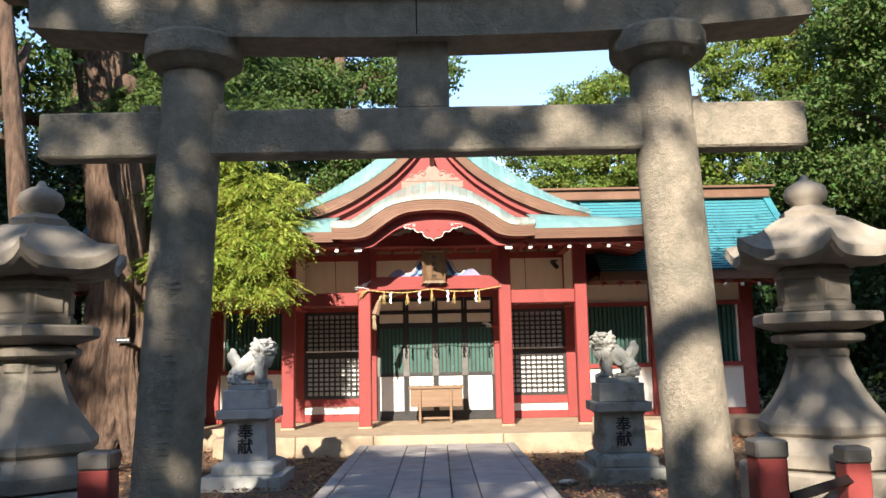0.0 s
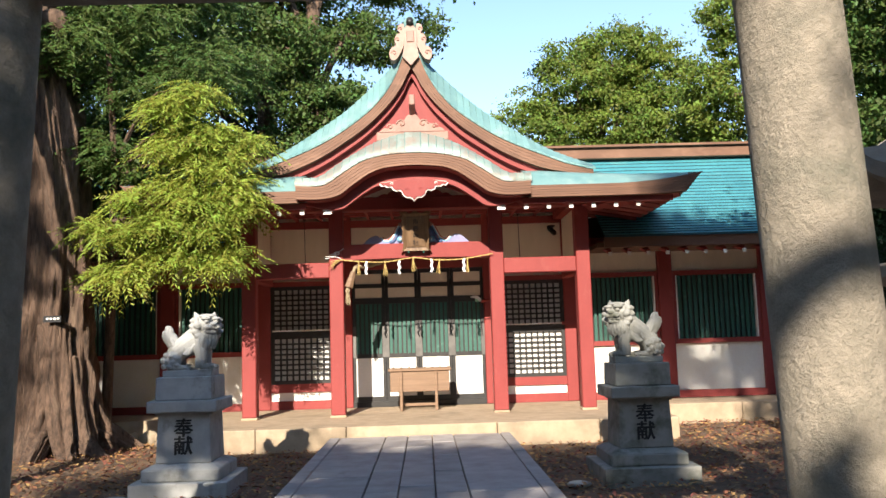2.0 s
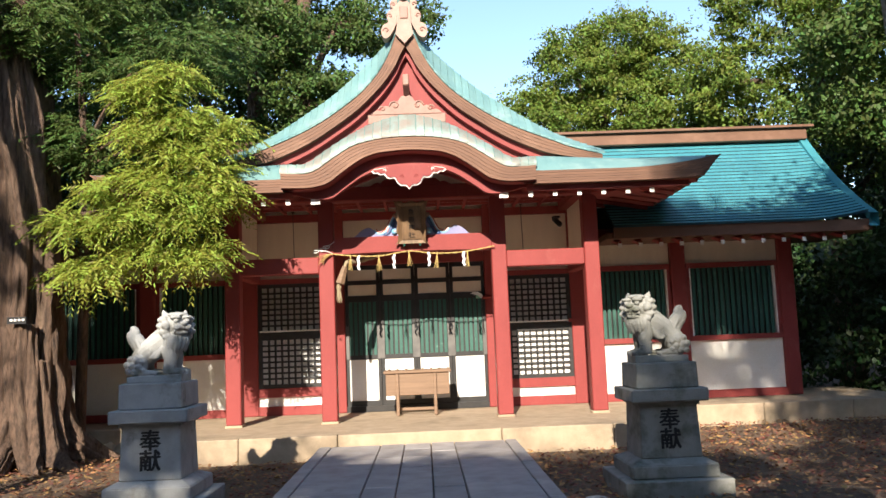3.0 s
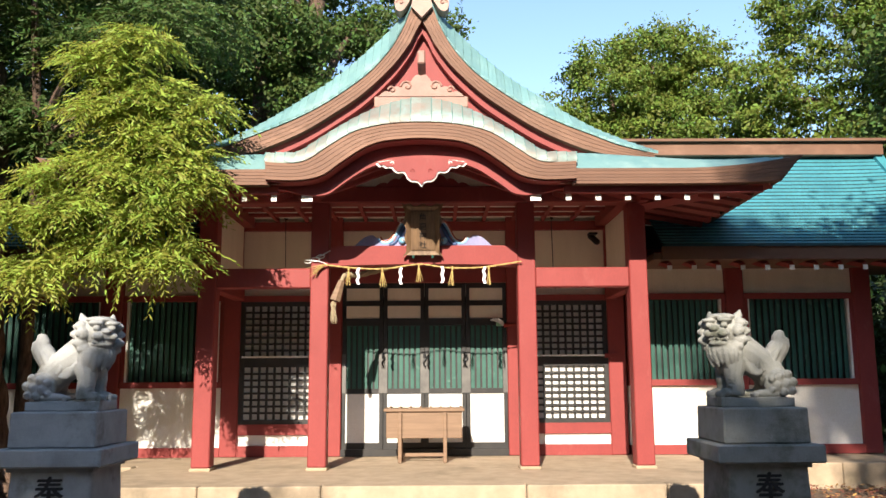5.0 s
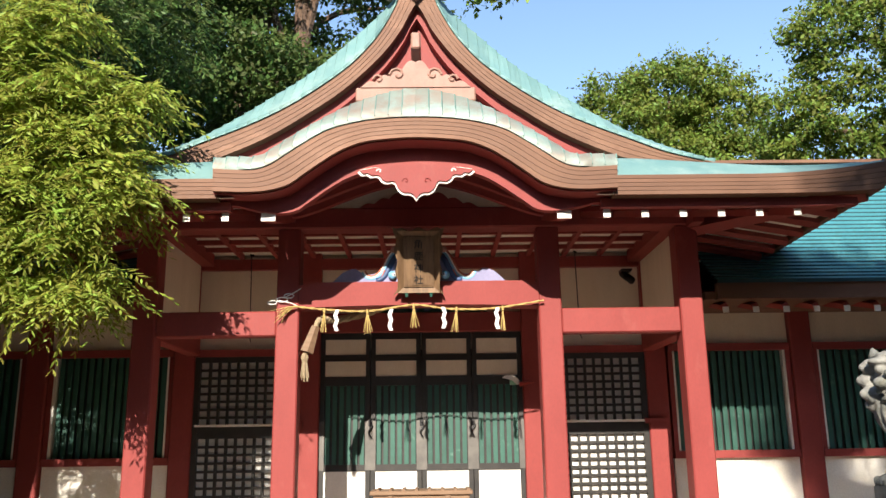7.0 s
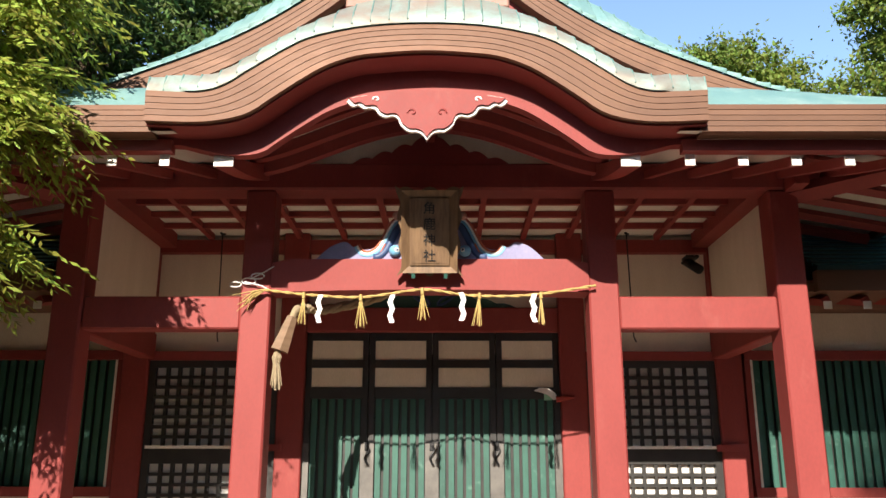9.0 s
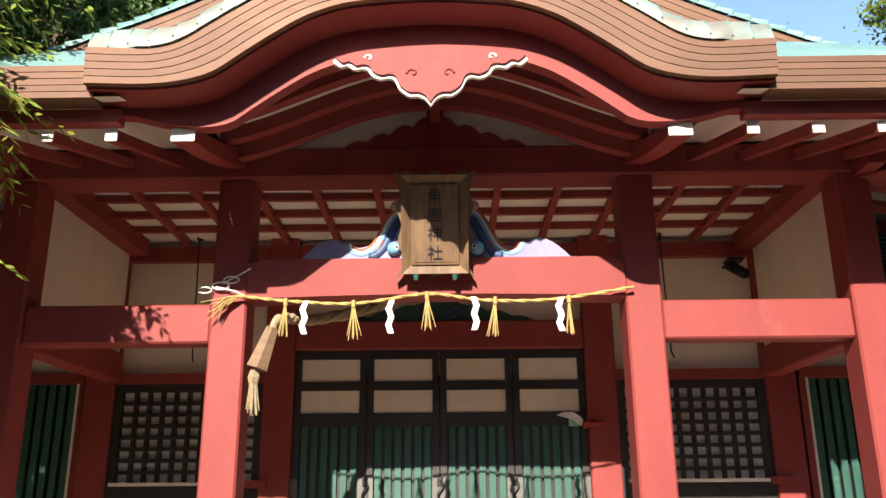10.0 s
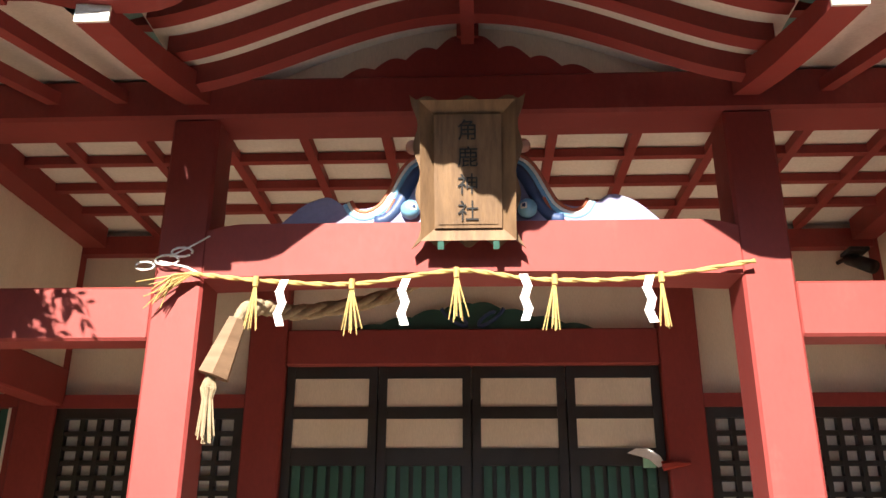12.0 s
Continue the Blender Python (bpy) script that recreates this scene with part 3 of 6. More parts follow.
# cusped gable (front arch)
kara = profile([(0, 4.022), (0.33, 4.005), (0.59, 3.955), (0.73, 3.905), (0.88, 3.815), (1.015, 3.725), (1.13, 3.645), (1.22, 3.605), (1.32, 3.59), (1.62, 3.602)])
under = profile([(0, 3.858), (0.32, 3.838), (0.44, 3.816), (0.59, 3.758), (0.73, 3.67), (0.87, 3.57), (1.0, 3.475), (1.13, 3.432), (1.30, 3.413), (1.62, 3.422)])


def arch(bm, y0, y1, top, bottom, half=1.6, n=64, d0=0.0):
    rows = []
    for i in range(n + 1):
        u = -half + 2 * half * i / n
        rows.append([(CX + u, y0, bottom(u)), (CX + u, y0 - d0, top(u)), (CX + u, y1, top(u)), (CX + u, y1, bottom(u))])
    vs = grid_faces(bm, rows, True)
    bm.faces.new(vs[0]), bm.faces.new(vs[-1][::-1])
    return bm


for k in range(5):
    part("arch_layer", arch(bmesh.new(), 12.93 - 0.004 * k, 13.2, lambda u, k=k: under(u) + (kara(u) - under(u)) * (k + 1) / 5 - 0.002, lambda u, k=k: under(u) + (kara(u) - under(u)) * k / 5), "fascia", hall, smooth=False)


rim_z = profile([(0, 4.35), (0.33, 4.29), (0.63, 4.166), (0.92, 4.0), (1.10, 3.885), (1.28, 3.765), (1.515, 3.70), (1.66, 3.69)])


NR = 30
for i in range(NR):      # copper sheets of the arch's slanting rim
    ua, ub = -1.62 + 3.24 * i / NR, -1.62 + 3.24 * (i + 1) / NR
    rows = []
    for k in range(5):
        u = ua + (ub - ua) * k / 4
        e = 0.010 * (1 - k / 4) if u < 0 else 0.010 * k / 4
        b = 12.90 + 0.085 * min(1, max(0, (abs(u) - 1.35) / 0.25))
        rows.append([(CX + u, b, kara(u) - 0.0), (CX + u, b - e, kara(u) + 0.03 + e), (CX + u, max(12.96, b + 0.03), kara(u) + 0.12 + e), (CX + u, 13.10, rim_z(u) + e), (CX + u, 13.22, rim_z(u) + 0.03)])
    bm = bmesh.new()
    grid_faces(bm, rows)
    part("rim_sheet", bm, "copper_rim", hall, smooth=True)
    u = ub if ub > 0 else ua
    b = 12.895 + 0.085 * min(1, max(0, (abs(u) - 1.35) / 0.25))
    part("rim_seam", tube(bmesh.new(), [(CX + u, b, kara(u) + 0.02), (CX + u, max(12.955, b + 0.03), kara(u) + 0.125), (CX + u, 13.10, rim_z(u) + 0.006)], 0.006, 5), "seam_green", hall)
bm = bmesh.new()
grid_faces(bm, [[(CX + u / 20, y, rim_z(u / 20) + 0.03) for u in range(-33, 34)] for y in (13.2, 14.6)])
part("arch_roof", bm, "copper", hall)


# steep gable behind the arch
gable = profile([(0, 5.909), (0.108, 5.671), (0.195, 5.432), (0.293, 5.237), (0.39, 5.086), (0.607, 4.842), (0.976, 4.56), (1.301, 4.365), (1.593, 4.229), (1.93, 4.094), (2.222, 3.98), (2.656, 3.872)])
gable_low = profile([(0, 5.476), (0.108, 5.259), (0.217, 5.086), (0.358, 4.907), (0.672, 4.603), (0.997, 4.37), (1.312, 4.172), (1.626, 4.023), (1.94, 3.909), (2.656, 3.785)])


def strip(y0, y1, top, bottom, half, n=80):
    return arch(bmesh.new(), y0, y1, top, bottom, half, n)


for k in range(4):
    part("gable_board", strip(13.68 - 0.004 * k, 13.84, lambda u, k=k: gable_low(u) + (gable(u) - gable_low(u)) * (k + 1) / 4 - 0.002, lambda u, k=k: gable_low(u) + (gable(u) - gable_low(u)) * k / 4, 2.62), "fascia", hall)
part("gable_board", strip(13.78, 13.9, lambda u: gable_low(u) + 0.01, lambda u: gable_low(u) - 0.11, 2.4), "red", hall)


gable_roof_z = profile([(0, 6.005), (0.13, 5.81), (0.298, 5.573), (0.696, 5.173), (1.027, 4.886), (1.351, 4.665), (1.676, 4.454), (2, 4.27), (2.324, 4.13), (2.702, 3.994)])


NG = 56
for i in range(NG):
    ua, ub = -2.65 + 5.3 * i / NG, -2.65 + 5.3 * (i + 1) / NG
    rows = []
    for k in range(3):
        u = ua + (ub - ua) * k / 2
        e = 0.012 * (1 - k / 2) if u < 0 else 0.012 * k / 2
        rows.append([(CX + u, 13.65, gable(u)), (CX + u, 13.65 - e, gable(u) + 0.02 + e), (CX + u, 13.96, gable_roof_z(u) + e), (CX + u, 16.8, gable_roof_z(u) + e)])
    bm = bmesh.new()
    grid_faces(bm, rows)
    part("gable_sheet", bm, "copper", hall)
    u = ub if ub > 0 else ua
    part("gable_seam", tube(bmesh.new(), [(CX + u, 13.645, gable(u) + 0.012), (CX + u, 13.95, gable_roof_z(u) + 0.008)], 0.006, 5), "seam_green", hall)
part("pediment", strip(13.89, 13.94, lambda u: gable(u) - 0.08, lambda u: min(max(rim_z(u) - 0.05, 3.72), gable(u) - 0.12) if abs(u) < 1.66 else 3.72, 2.3), "red", hall, "red pediment board")

# closed rear of the hall, added unseen; the black sheet paints its dark interior
part("inner_wall", one(-6.1, 6.0, 16.12, 16.2, PLINTH, 3.5), "black", hall, "black sheet standing in for the unlit interior behind the slats")
part("rear_wall", one(-6.1, 6.0, 18.6, 18.7, 0.0, 4.6), "plaster", hall)
bm = bmesh.new()
grid_faces(bm, [[(-6.95, 16.8, 4.68), (6.85, 16.8, 4.68)], [(-6.95, 19.4, 3.0), (6.85, 19.4, 3.0)]])
part("rear_roof", bm, "wing_copper", hall)

# ---- under the porch eaves ----
def rib_z(u, k=0):
    u = min(abs(u), 1.2)
    return 3.47 - 0.012 * k + (0.345 - 0.008 * k) * (0.5 + 0.5 * math.cos(math.pi * u / 1.2)) ** 0.75


bm = bmesh.new()
grid_faces(bm, [[(CX + u / 20, y, rib_z(u / 20) + 0.115) for u in range(-25, 26)] for y in (13.5, 14.3)])
part("arch_soffit", bm, "white", hall, "white boarded vault under the arch", smooth=True)
part("arch_board", arch(bmesh.new(), 12.97, 13.3, lambda u: under(u) + 0.012, lambda u: under(u) - 0.012, 1.6), "red", hall)
part("arch_board", arch(bmesh.new(), 13.165, 13.24, lambda u: under(u) - 0.013, lambda u: under(u) - 0.05 - 0.125 * min(1, max(0, 1.45 - abs(u)) / 0.5), 1.6), "red", hall)
for k, y in enumerate((13.56, 13.78, 14.0)):
    part("arch_rib", arch(bmesh.new(), y, y + 0.07, lambda u: rib_z(u) + 0.125, lambda u, k=k: rib_z(u, k) + 0.045, 1.2, 48), "red", hall)
for s in (-1, 1):
    x = CX + s * 1.208
    rows = []
    for i in range(9):
        t = i / 8
        y = 14.22 - 1.01 * t
        lo = 3.515 - 0.27 * t - 0.02 * math.sin(math.pi * t)
        rows.append([(x - 0.056, y, lo), (x + 0.056, y, lo), (x + 0.056, y, lo + 0.13 - 0.06 * t), (x - 0.056, y, lo + 0.13 - 0.06 * t)])
    bm = bmesh.new()
    vs = grid_faces(bm, rows, True)
    bm.faces.new(vs[0]), bm.faces.new(vs[-1])
    part("bracket_arm", bm, "red", hall)
    part("bracket_tip", one(x - 0.058, x + 0.058, 13.198, 13.209, 3.245, 3.312), "white", hall, "white-painted beam end")
    us = [1.555 + 0.314 * i for i in range(6)]
    for u in us:
        xr = CX + s * u
        up = corner_lift(u, 13.0, 0.04)
        rows = [[(xr + a, y, z + b + up) for a, b in ((-0.028, -0.03), (0.028, -0.03), (0.028, 0.03), (-0.028, 0.03))] for y, z in ((13.2, 3.275), (14.3, 3.58))]
        bm = bmesh.new()
        vs = grid_faces(bm, rows, True)
        bm.faces.new(vs[0]), bm.faces.new(vs[-1])
        part("rafter", bm, "red", hall)
        part("rafter_tip", one(xr - 0.029, xr + 0.029, 13.188, 13.199, 3.246 + up, (3.318 if u < 1.6 else 3.302) + up), "white", hall, "white-painted rafter end")
    part("eave_board", one(*sorted((CX + s * 1.5, CX + s * 3.6)), 13.13, 13.2, 3.315, 3.385), "red", hall)
    # hip rafter and side rafters at the corner
    bm = bmesh.new()
    tube(bm, [(CX + s * 2.5, 14.35, 3.42), (CX + s * 3.72, 13.2, 3.44)], 0.075, 4)
    part("hip_rafter", bm, "red", hall)
    for i in range(7):
        y = 13.55 + 0.34 * i
        part("rafter", tube(bmesh.new(), [(CX + s * 2.55, y, 3.55), (CX + s * 3.62, y, 3.36)], 0.045, 4), "red", hall)
    part("side_beam", one(*sorted((CX + s * 2.52, CX + s * 2.62)), 14.0, 16.0, 3.42, 3.62), "red", hall)
    part("gusset_wall", one(*sorted((CX + s * 2.54, CX + s * 2.60)), 14.4, 16.2, 2.9, 4.0), "board", hall)
# tympanum and carved strut over the main beam
part("tympanum", arch(bmesh.new(), 14.27, 14.31, lambda u: rib_z(u) + 0.13, lambda u: 3.6, 1.2, 40), "board", hall, "pale boarded tympanum")


def carved(outline, y0, y1, mat, name, label, parent, cx=CX):
    pts = [(cx + x, z) for x, z in outline] + [(cx - x, z) for x, z in reversed(outline) if x > 1e-4]
    return part(name, extrude_outline(bmesh.new(), pts, y0, y1), mat, parent, label)


def lobes(n, w, z0, h, fall=1.0, amp=0.035):
    """Half of a cloud-like outline from the axis out to w, with n lobes."""
    out = []
    for i in range(n * 8 + 1):
        t = i / (n * 8)
        out.append((w * t, z0 + h * (1 - t) ** fall + amp * abs(math.sin(math.pi * n * t)) * (1 - 0.4 * t)))
    return out


carved(lobes(4, 0.56, 3.64, 0.19, 1.2, 0.04) + [(0.56, 3.63)], 14.20, 14.262, "red", "frog_leg_strut", "dark red carved strut over the beam", hall)
part("strut_block", one(CX - 0.05, CX + 0.05, 14.18, 14.26, 3.83, 3.93), "red", hall)
part("strut_block", one(CX - 0.03, CX + 0.03, 13.53, 14.2, 3.80, 3.87), "red", hall)
part("ridge_tip", one(CX - 0.033, CX + 0.033, 13.515, 13.528, 3.797, 3.872), "white", hall)

# hanging cloud board under the arch
pend = thing("gable_pendant", (CX, 13.15, 3.4), "red cloud-shaped carved pendant with a white rim under the arch", "carving")


def pendant_outline(w, grow):
    k = w / 0.475
    low = smooth_line([(0.0, 3.395, 0), (0.028, 3.432, 0), (0.062, 3.448, 0), (0.105, 3.45, 0), (0.15, 3.485, 0), (0.172, 3.532, 0), (0.20, 3.548, 0), (0.245, 3.542, 0), (0.285, 3.562, 0), (0.305, 3.592, 0), (0.335, 3.600, 0), (0.37, 3.596, 0), (0.405, 3.618, 0), (0.44, 3.612, 0), (0.475, 3.642, 0)], 64)
    out = [(p.x * k, p.y - grow) for p in low]
    out[0] = (0.0, out[0][1])
    return out + [(0.45 * k, 3.650 + grow * 0.4), (0.36 * k, 3.665 + grow * 0.4), (0.2 * k, 3.685), (0.0, 3.695)]


def mirrored(bm, half, y0, y1, cx=CX):
    pts = [(cx + x, z) for x, z in half] + [(cx - x, z) for x, z in reversed(half) if x > 1e-4]
    return extrude_outline(bm, pts, y0, y1)


part("rim", mirrored(bmesh.new(), pendant_outline(0.48, 0.012), 13.135, 13.16), "white", pend, "white painted edge")
part("board", mirrored(bmesh.new(), pendant_outline(0.465, -0.004), 13.12, 13.134), "red", pend)
for s in (-1, 1):
    for (dx, z, r) in ((0.085, 3.55, 0.032), (0.30, 3.635, 0.024)):
        pts = [(CX + s * (dx + r * (1 - 0.13 * k) * math.cos(k * 0.7)), 13.118, z + r * (1 - 0.13 * k) * math.sin(k * 0.7)) for k in range(8)]
        part("scroll", tube(bmesh.new(), pts, 0.006, 6), "white" if dx > 0.2 else "red", pend)

# pediment carving, hanging strut and ridge ornament
part("carving_base", one(CX - 0.50, CX + 0.50, 13.10, 13.18, 4.24, 4.365, bevel=0.01), "carved", hall)
carved(lobes(4, 0.45, 4.365, 0.22, 1.2, 0.045) + [(0.46, 4.36)], 13.09, 13.17, "carved", "pediment_carving", "pinkish brown cloud carving in the gable", hall)
for s in (-1, 1):
    for dx, z, r in ((0.15, 4.47, 0.07), (0.31, 4.43, 0.045)):
        pts = [(CX + s * (dx + r * (1 - 0.11 * k) * math.cos(k * 0.75)), 13.085, z + r * (1 - 0.11 * k) * math.sin(k * 0.75)) for k in range(9)]
        part("scroll", tube(bmesh.new(), pts, 0.012, 6), "carved", hall)
part("purlin_end", one(CX - 0.042, CX + 0.042, 13.2, 13.9, 4.77, 4.925, bevel=0.014), "carved", hall, "pale purlin end under the gable peak")

orn = thing("ridge_ornament", (CX, 13.700, 5.612), "pale pinkish stone-like ridge-end ornament with side scrolls", "ornament")
part("core", mirrored(bmesh.new(), [(0.0, 6.087), (0.05, 6.082), (0.085, 6.044), (0.095, 5.979), (0.095, 5.774), (0.12, 5.612), (0.0, 5.482)], 13.600, 13.950), "pale_carving", orn)
part("inset", one(CX - 0.055, CX + 0.055, 13.585, 13.600, 5.828, 6.001, bevel=0.01), "carved", orn)
side = [(p.x, p.y) for p in smooth_line([(0.09, 6.109, 0), (0.125, 6.125, 0), (0.17, 6.093, 0), (0.185, 6.033, 0), (0.15, 5.985, 0), (0.20, 5.958, 0), (0.235, 5.882, 0), (0.215, 5.796, 0), (0.275, 5.763, 0), (0.315, 5.677, 0), (0.285, 5.580, 0), (0.215, 5.585, 0), (0.15, 5.677, 0), (0.10, 5.785, 0)], 60)]
for s in (-1, 1):
    part("side_scroll", extrude_outline(bmesh.new(), [(CX + s * x, z) for x, z in side], 13.630, 13.820), "pale_carving", orn)
    for cx_, z, r in ((0.14, 6.044, 0.035), (0.19, 5.882, 0.04), (0.245, 5.677, 0.05)):
        pts_ = [(CX + s * (cx_ + r * (1 - 0.12 * k) * math.cos(k * 0.75)), 13.625, z + r * (1 - 0.12 * k) * math.sin(k * 0.75)) for k in range(9)]
        part("scroll", tube(bmesh.new(), pts_, 0.009, 6), "carved", orn)
part("ridge_tile", tube(bmesh.new(), [(CX, 13.560, 6.141), (CX, 13.800, 6.130), (CX, 14.8, 6.109)], 0.055, 14), "black", orn, "dark round ridge-end tile", smooth=True)
part("ridge_roll", tube(bmesh.new(), [(CX, 13.8, 6.2), (CX, 16.8, 6.2)], 0.10, 12), "copper", hall, smooth=True)

# carved frog-leg on the rainbow beam, behind the plaque
strut = thing("painted_beam_carving", (CX, 14.3, 2.92), "lilac and dark blue painted cloud carving on the tie beam", "carving")
bm = bmesh.new()
half = [(0.80, 2.93), (0.70, 3.02), (0.60, 3.055), (0.53, 3.015), (0.44, 3.0), (0.36, 3.035), (0.31, 3.11), (0.27, 3.18), (0.22, 3.235), (0.13, 3.26), (0.0, 3.26)]
pts = [(p.x, p.y) for p in smooth_line([(x, z, 0) for x, z in half], 50)]


def beam_carving(shrink, y0, y1):
    h = [(x * (1 - 0.35 * shrink), 2.925 + max(z - 2.925, 0) * (1 - shrink)) for x, z in pts][::-1]
    h = h + [(h[-1][0], 2.922), (0.0, 2.922)]
    return mirrored(bmesh.new(), h[:-1] + [(0.0, 2.922)], y0, y1)


part("wing", beam_carving(0.0, 14.21, 14.30), "lilac", strut, "pale lilac painted wing")
arc = smooth_line([(0.50, 3.035, 0), (0.475, 2.995, 0), (0.43, 2.985, 0), (0.375, 3.02, 0), (0.335, 3.09, 0), (0.295, 3.17, 0), (0.25, 3.225, 0), (0.19, 3.25, 0)], 30)
for s in (-1, 1):
    for off, r, mat, tone in ((0.0, 0.009, "orange", "orange edge band"), (0.014, 0.009, "white", "white band"), (0.030, 0.011, "sky_blue", "light blue band"), (0.066, 0.028, "blue", "dark blue band")):
        line = []
        for i, p in enumerate(arc):
            q = arc[min(i + 1, 29)] - arc[max(i - 1, 0)]
            nrm = Vector((-q.y, q.x, 0)).normalized()
            v = p + nrm * off
            line.append((CX + s * v.x, 14.212 + 0.1 * off, max(v.y, 2.945)))
        part("painted_band", tube(bmesh.new(), line[9:] if off > 0.05 else line, r, 8), mat, strut, tone, smooth=True)
    for cx_, z, r, mat in ((0.245, 2.985, 0.042, "sky_blue"), (0.238, 2.985, 0.028, "white"), (0.232, 2.985, 0.014, "blue")):
        bm = bmesh.new()
        bmesh.ops.create_uvsphere(bm, u_segments=14, v_segments=8, radius=r, matrix=Matrix.Translation((CX + s * cx_, 14.19 - (0.042 - r), z)))
        part("bead", bm, mat, strut, smooth=True)
    part("edge_line", tube(bmesh.new(), [(CX + s * 0.40, 14.205, 2.93), (CX + s * 0.345, 14.205, 2.975), (CX + s * 0.315, 14.205, 3.04)], 0.008, 6), "orange", strut)

# rail and panel carving above the doors
part("door_carving", mirrored(bmesh.new(), lobes(4, 0.75, 2.90, 0.17, 1.0, 0.03) + [(0.75, 2.90)], WALL + 0.0, WALL + 0.05), "green", hall, "dark green carving over the door head")
for s in (-1, 1):
    part("carving_scroll", tube(bmesh.new(), [(CX + s * (0.10 + 0.09 * math.cos(0.55 * k) * (1 - 0.05 * k)), WALL - 0.012, 2.98 + 0.07 * math.sin(0.55 * k + 2.2) * (1 - 0.05 * k)) for k in range(12)], 0.012, 6), "blue", hall)


# ---- lettering ----
def letters(text, size, m, mat, parent, name="lettering", label="", depth=0.003, bold=0.0):
    cu = bpy.data.curves.new(name, "FONT")
    cu.body, cu.size, cu.extrude, cu.align_x, cu.align_y = text, size, depth, "CENTER", "CENTER"
    cu.offset = bold
    tmp = bpy.data.objects.new("tmp", cu)
    scene.collection.objects.link(tmp)
    me = bpy.data.meshes.new_from_object(tmp.evaluated_get(bpy.context.evaluated_depsgraph_get()))
    bpy.data.objects.remove(tmp)
    me.transform(m)
    me.materials.clear()
    me.materials.append(M[mat])
    return part(name, me, mat, parent, label)


# ---- plaque ----
plq = thing("shrine_plaque", (CX, 14.1, 2.8), "dark weathered wooden name plaque with a wavy frame", "plaque")
TILT_P = pose(CX, 14.15, 2.79, 19, 0, 0)


def tilted(bm):
    bmesh.ops.transform(bm, matrix=TILT_P, verts=bm.verts)
    return bm


def wavy(w, h0, h1, a):
    out = []
    for t in range(0, 17):
        out.append((w * t / 16, h1 + a * math.cos(t / 16 * math.pi * 2.5) * 0.9))
    out.append((w * 1.14, h1 + a * 1.2))
    for t in range(1, 24):
        s = t / 24
        out.append((w + a * math.cos(s * math.pi * 6) * 0.7 + 0.012 * (1 - 2 * s), h1 + (h0 - h1) * s))
    out.append((w * 1.12, h0 - a * 1.2))
    for t in range(0, 17):
        out.append((w * (1 - t / 16), h0 - a * math.cos((1 - t / 16) * math.pi * 3.5)))
    return out


def ring(w0, z00, z01, w1, z10, z11, y0, y1):
    """A sloping rectangular frame between an outer and an inner rectangle."""
    bm = bmesh.new()
    o = [(-w0, y0, z00), (w0, y0, z00), (w0, y0, z01), (-w0, y0, z01)]
    i = [(-w1, y1, z10), (w1, y1, z10), (w1, y1, z11), (-w1, y1, z11)]
    grid_faces(bm, [o, i], True)
    return bm


part("frame", tilted(mirrored(bmesh.new(), wavy(0.205, 0.025, 0.605, 0.017), -0.045, 0.0, 0.0)), "plaque", plq)
part("frame_slope", tilted(ring(0.19, 0.035, 0.595, 0.135, 0.085, 0.54, -0.085, -0.05)), "plaque", plq)
part("frame_lip", tilted(box(bmesh.new(), -0.135, 0.135, -0.066, -0.046, 0.085, 0.54)), "plaque", plq)
part("panel", tilted(box(bmesh.new(), -0.118, 0.118, -0.070, -0.050, 0.10, 0.525)), "plaque", plq, "weathered grained panel")
for i, ch in enumerate("角鹿神社"):
    letters(ch, 0.088, TILT_P @ pose(0.0, -0.073, 0.470 - 0.108 * i, 90, 0, 0), "ink", plq, "character", "black brushed character")
for s in (-1, 1):
    for z in (0.02, 0.33):
        part("clip", tilted(box(bmesh.new(), s * 0.11 - 0.012, s * 0.11 + 0.012, -0.095, -0.04, z - 0.012 if z < 0.1 else 0.0, z + 0.012 if z < 0.1 else 0.012)), "green", plq)
    bm = bmesh.new()
    bmesh.ops.create_uvsphere(bm, u_segments=12, v_segments=8, radius=0.03, matrix=TILT_P @ pose(s * 0.225, 0.0, 0.42))
    part("side_knob", bm, "carved", plq, smooth=True)

# ---- straw rope with paper streamers ----
rope = thing("sacred_rope", (CX, 14.14, 2.66), "thin yellow straw rope strung with straw tassels and paper streamers", "rope")
line = smooth_line([(-1.20, 14.15, 2.70), (-0.9, 14.15, 2.665), (-0.52, 14.15, 2.648), (-0.11, 14.15, 2.70), (0.22, 14.15, 2.66), (0.62, 14.15, 2.662), (1.08, 14.15, 2.73)], 60)
for ph in (0.0, math.pi):
    tw = [p + Vector((0, math.cos(i * 1.3 + ph), math.sin(i * 1.3 + ph))) * 0.005 for i, p in enumerate(line)]
    part("strand", tube(bmesh.new(), tw, 0.0065, 6), "straw", rope, smooth=True)
for x, dz in ((-0.92, 2.665), (-0.53, 2.65), (-0.11, 2.695), (0.28, 2.662), (0.70, 2.668)):
    bm = bmesh.new()
    for k in range(8):
        a = rng.normal() * 0.018
        tube(bm, [(x, 14.135, dz), (x + a * 0.3, 14.13, dz - 0.07), (x + a, 14.128 + rng.normal() * 0.008, dz - 0.19 - 0.03 * rng.random())], [0.004, 0.0035, 0.002], 5)
    tube(bm, [(x, 14.132, dz + 0.012), (x, 14.132, dz - 0.03)], 0.012, 7)
    part("straw_tassel", bm, "straw", rope)
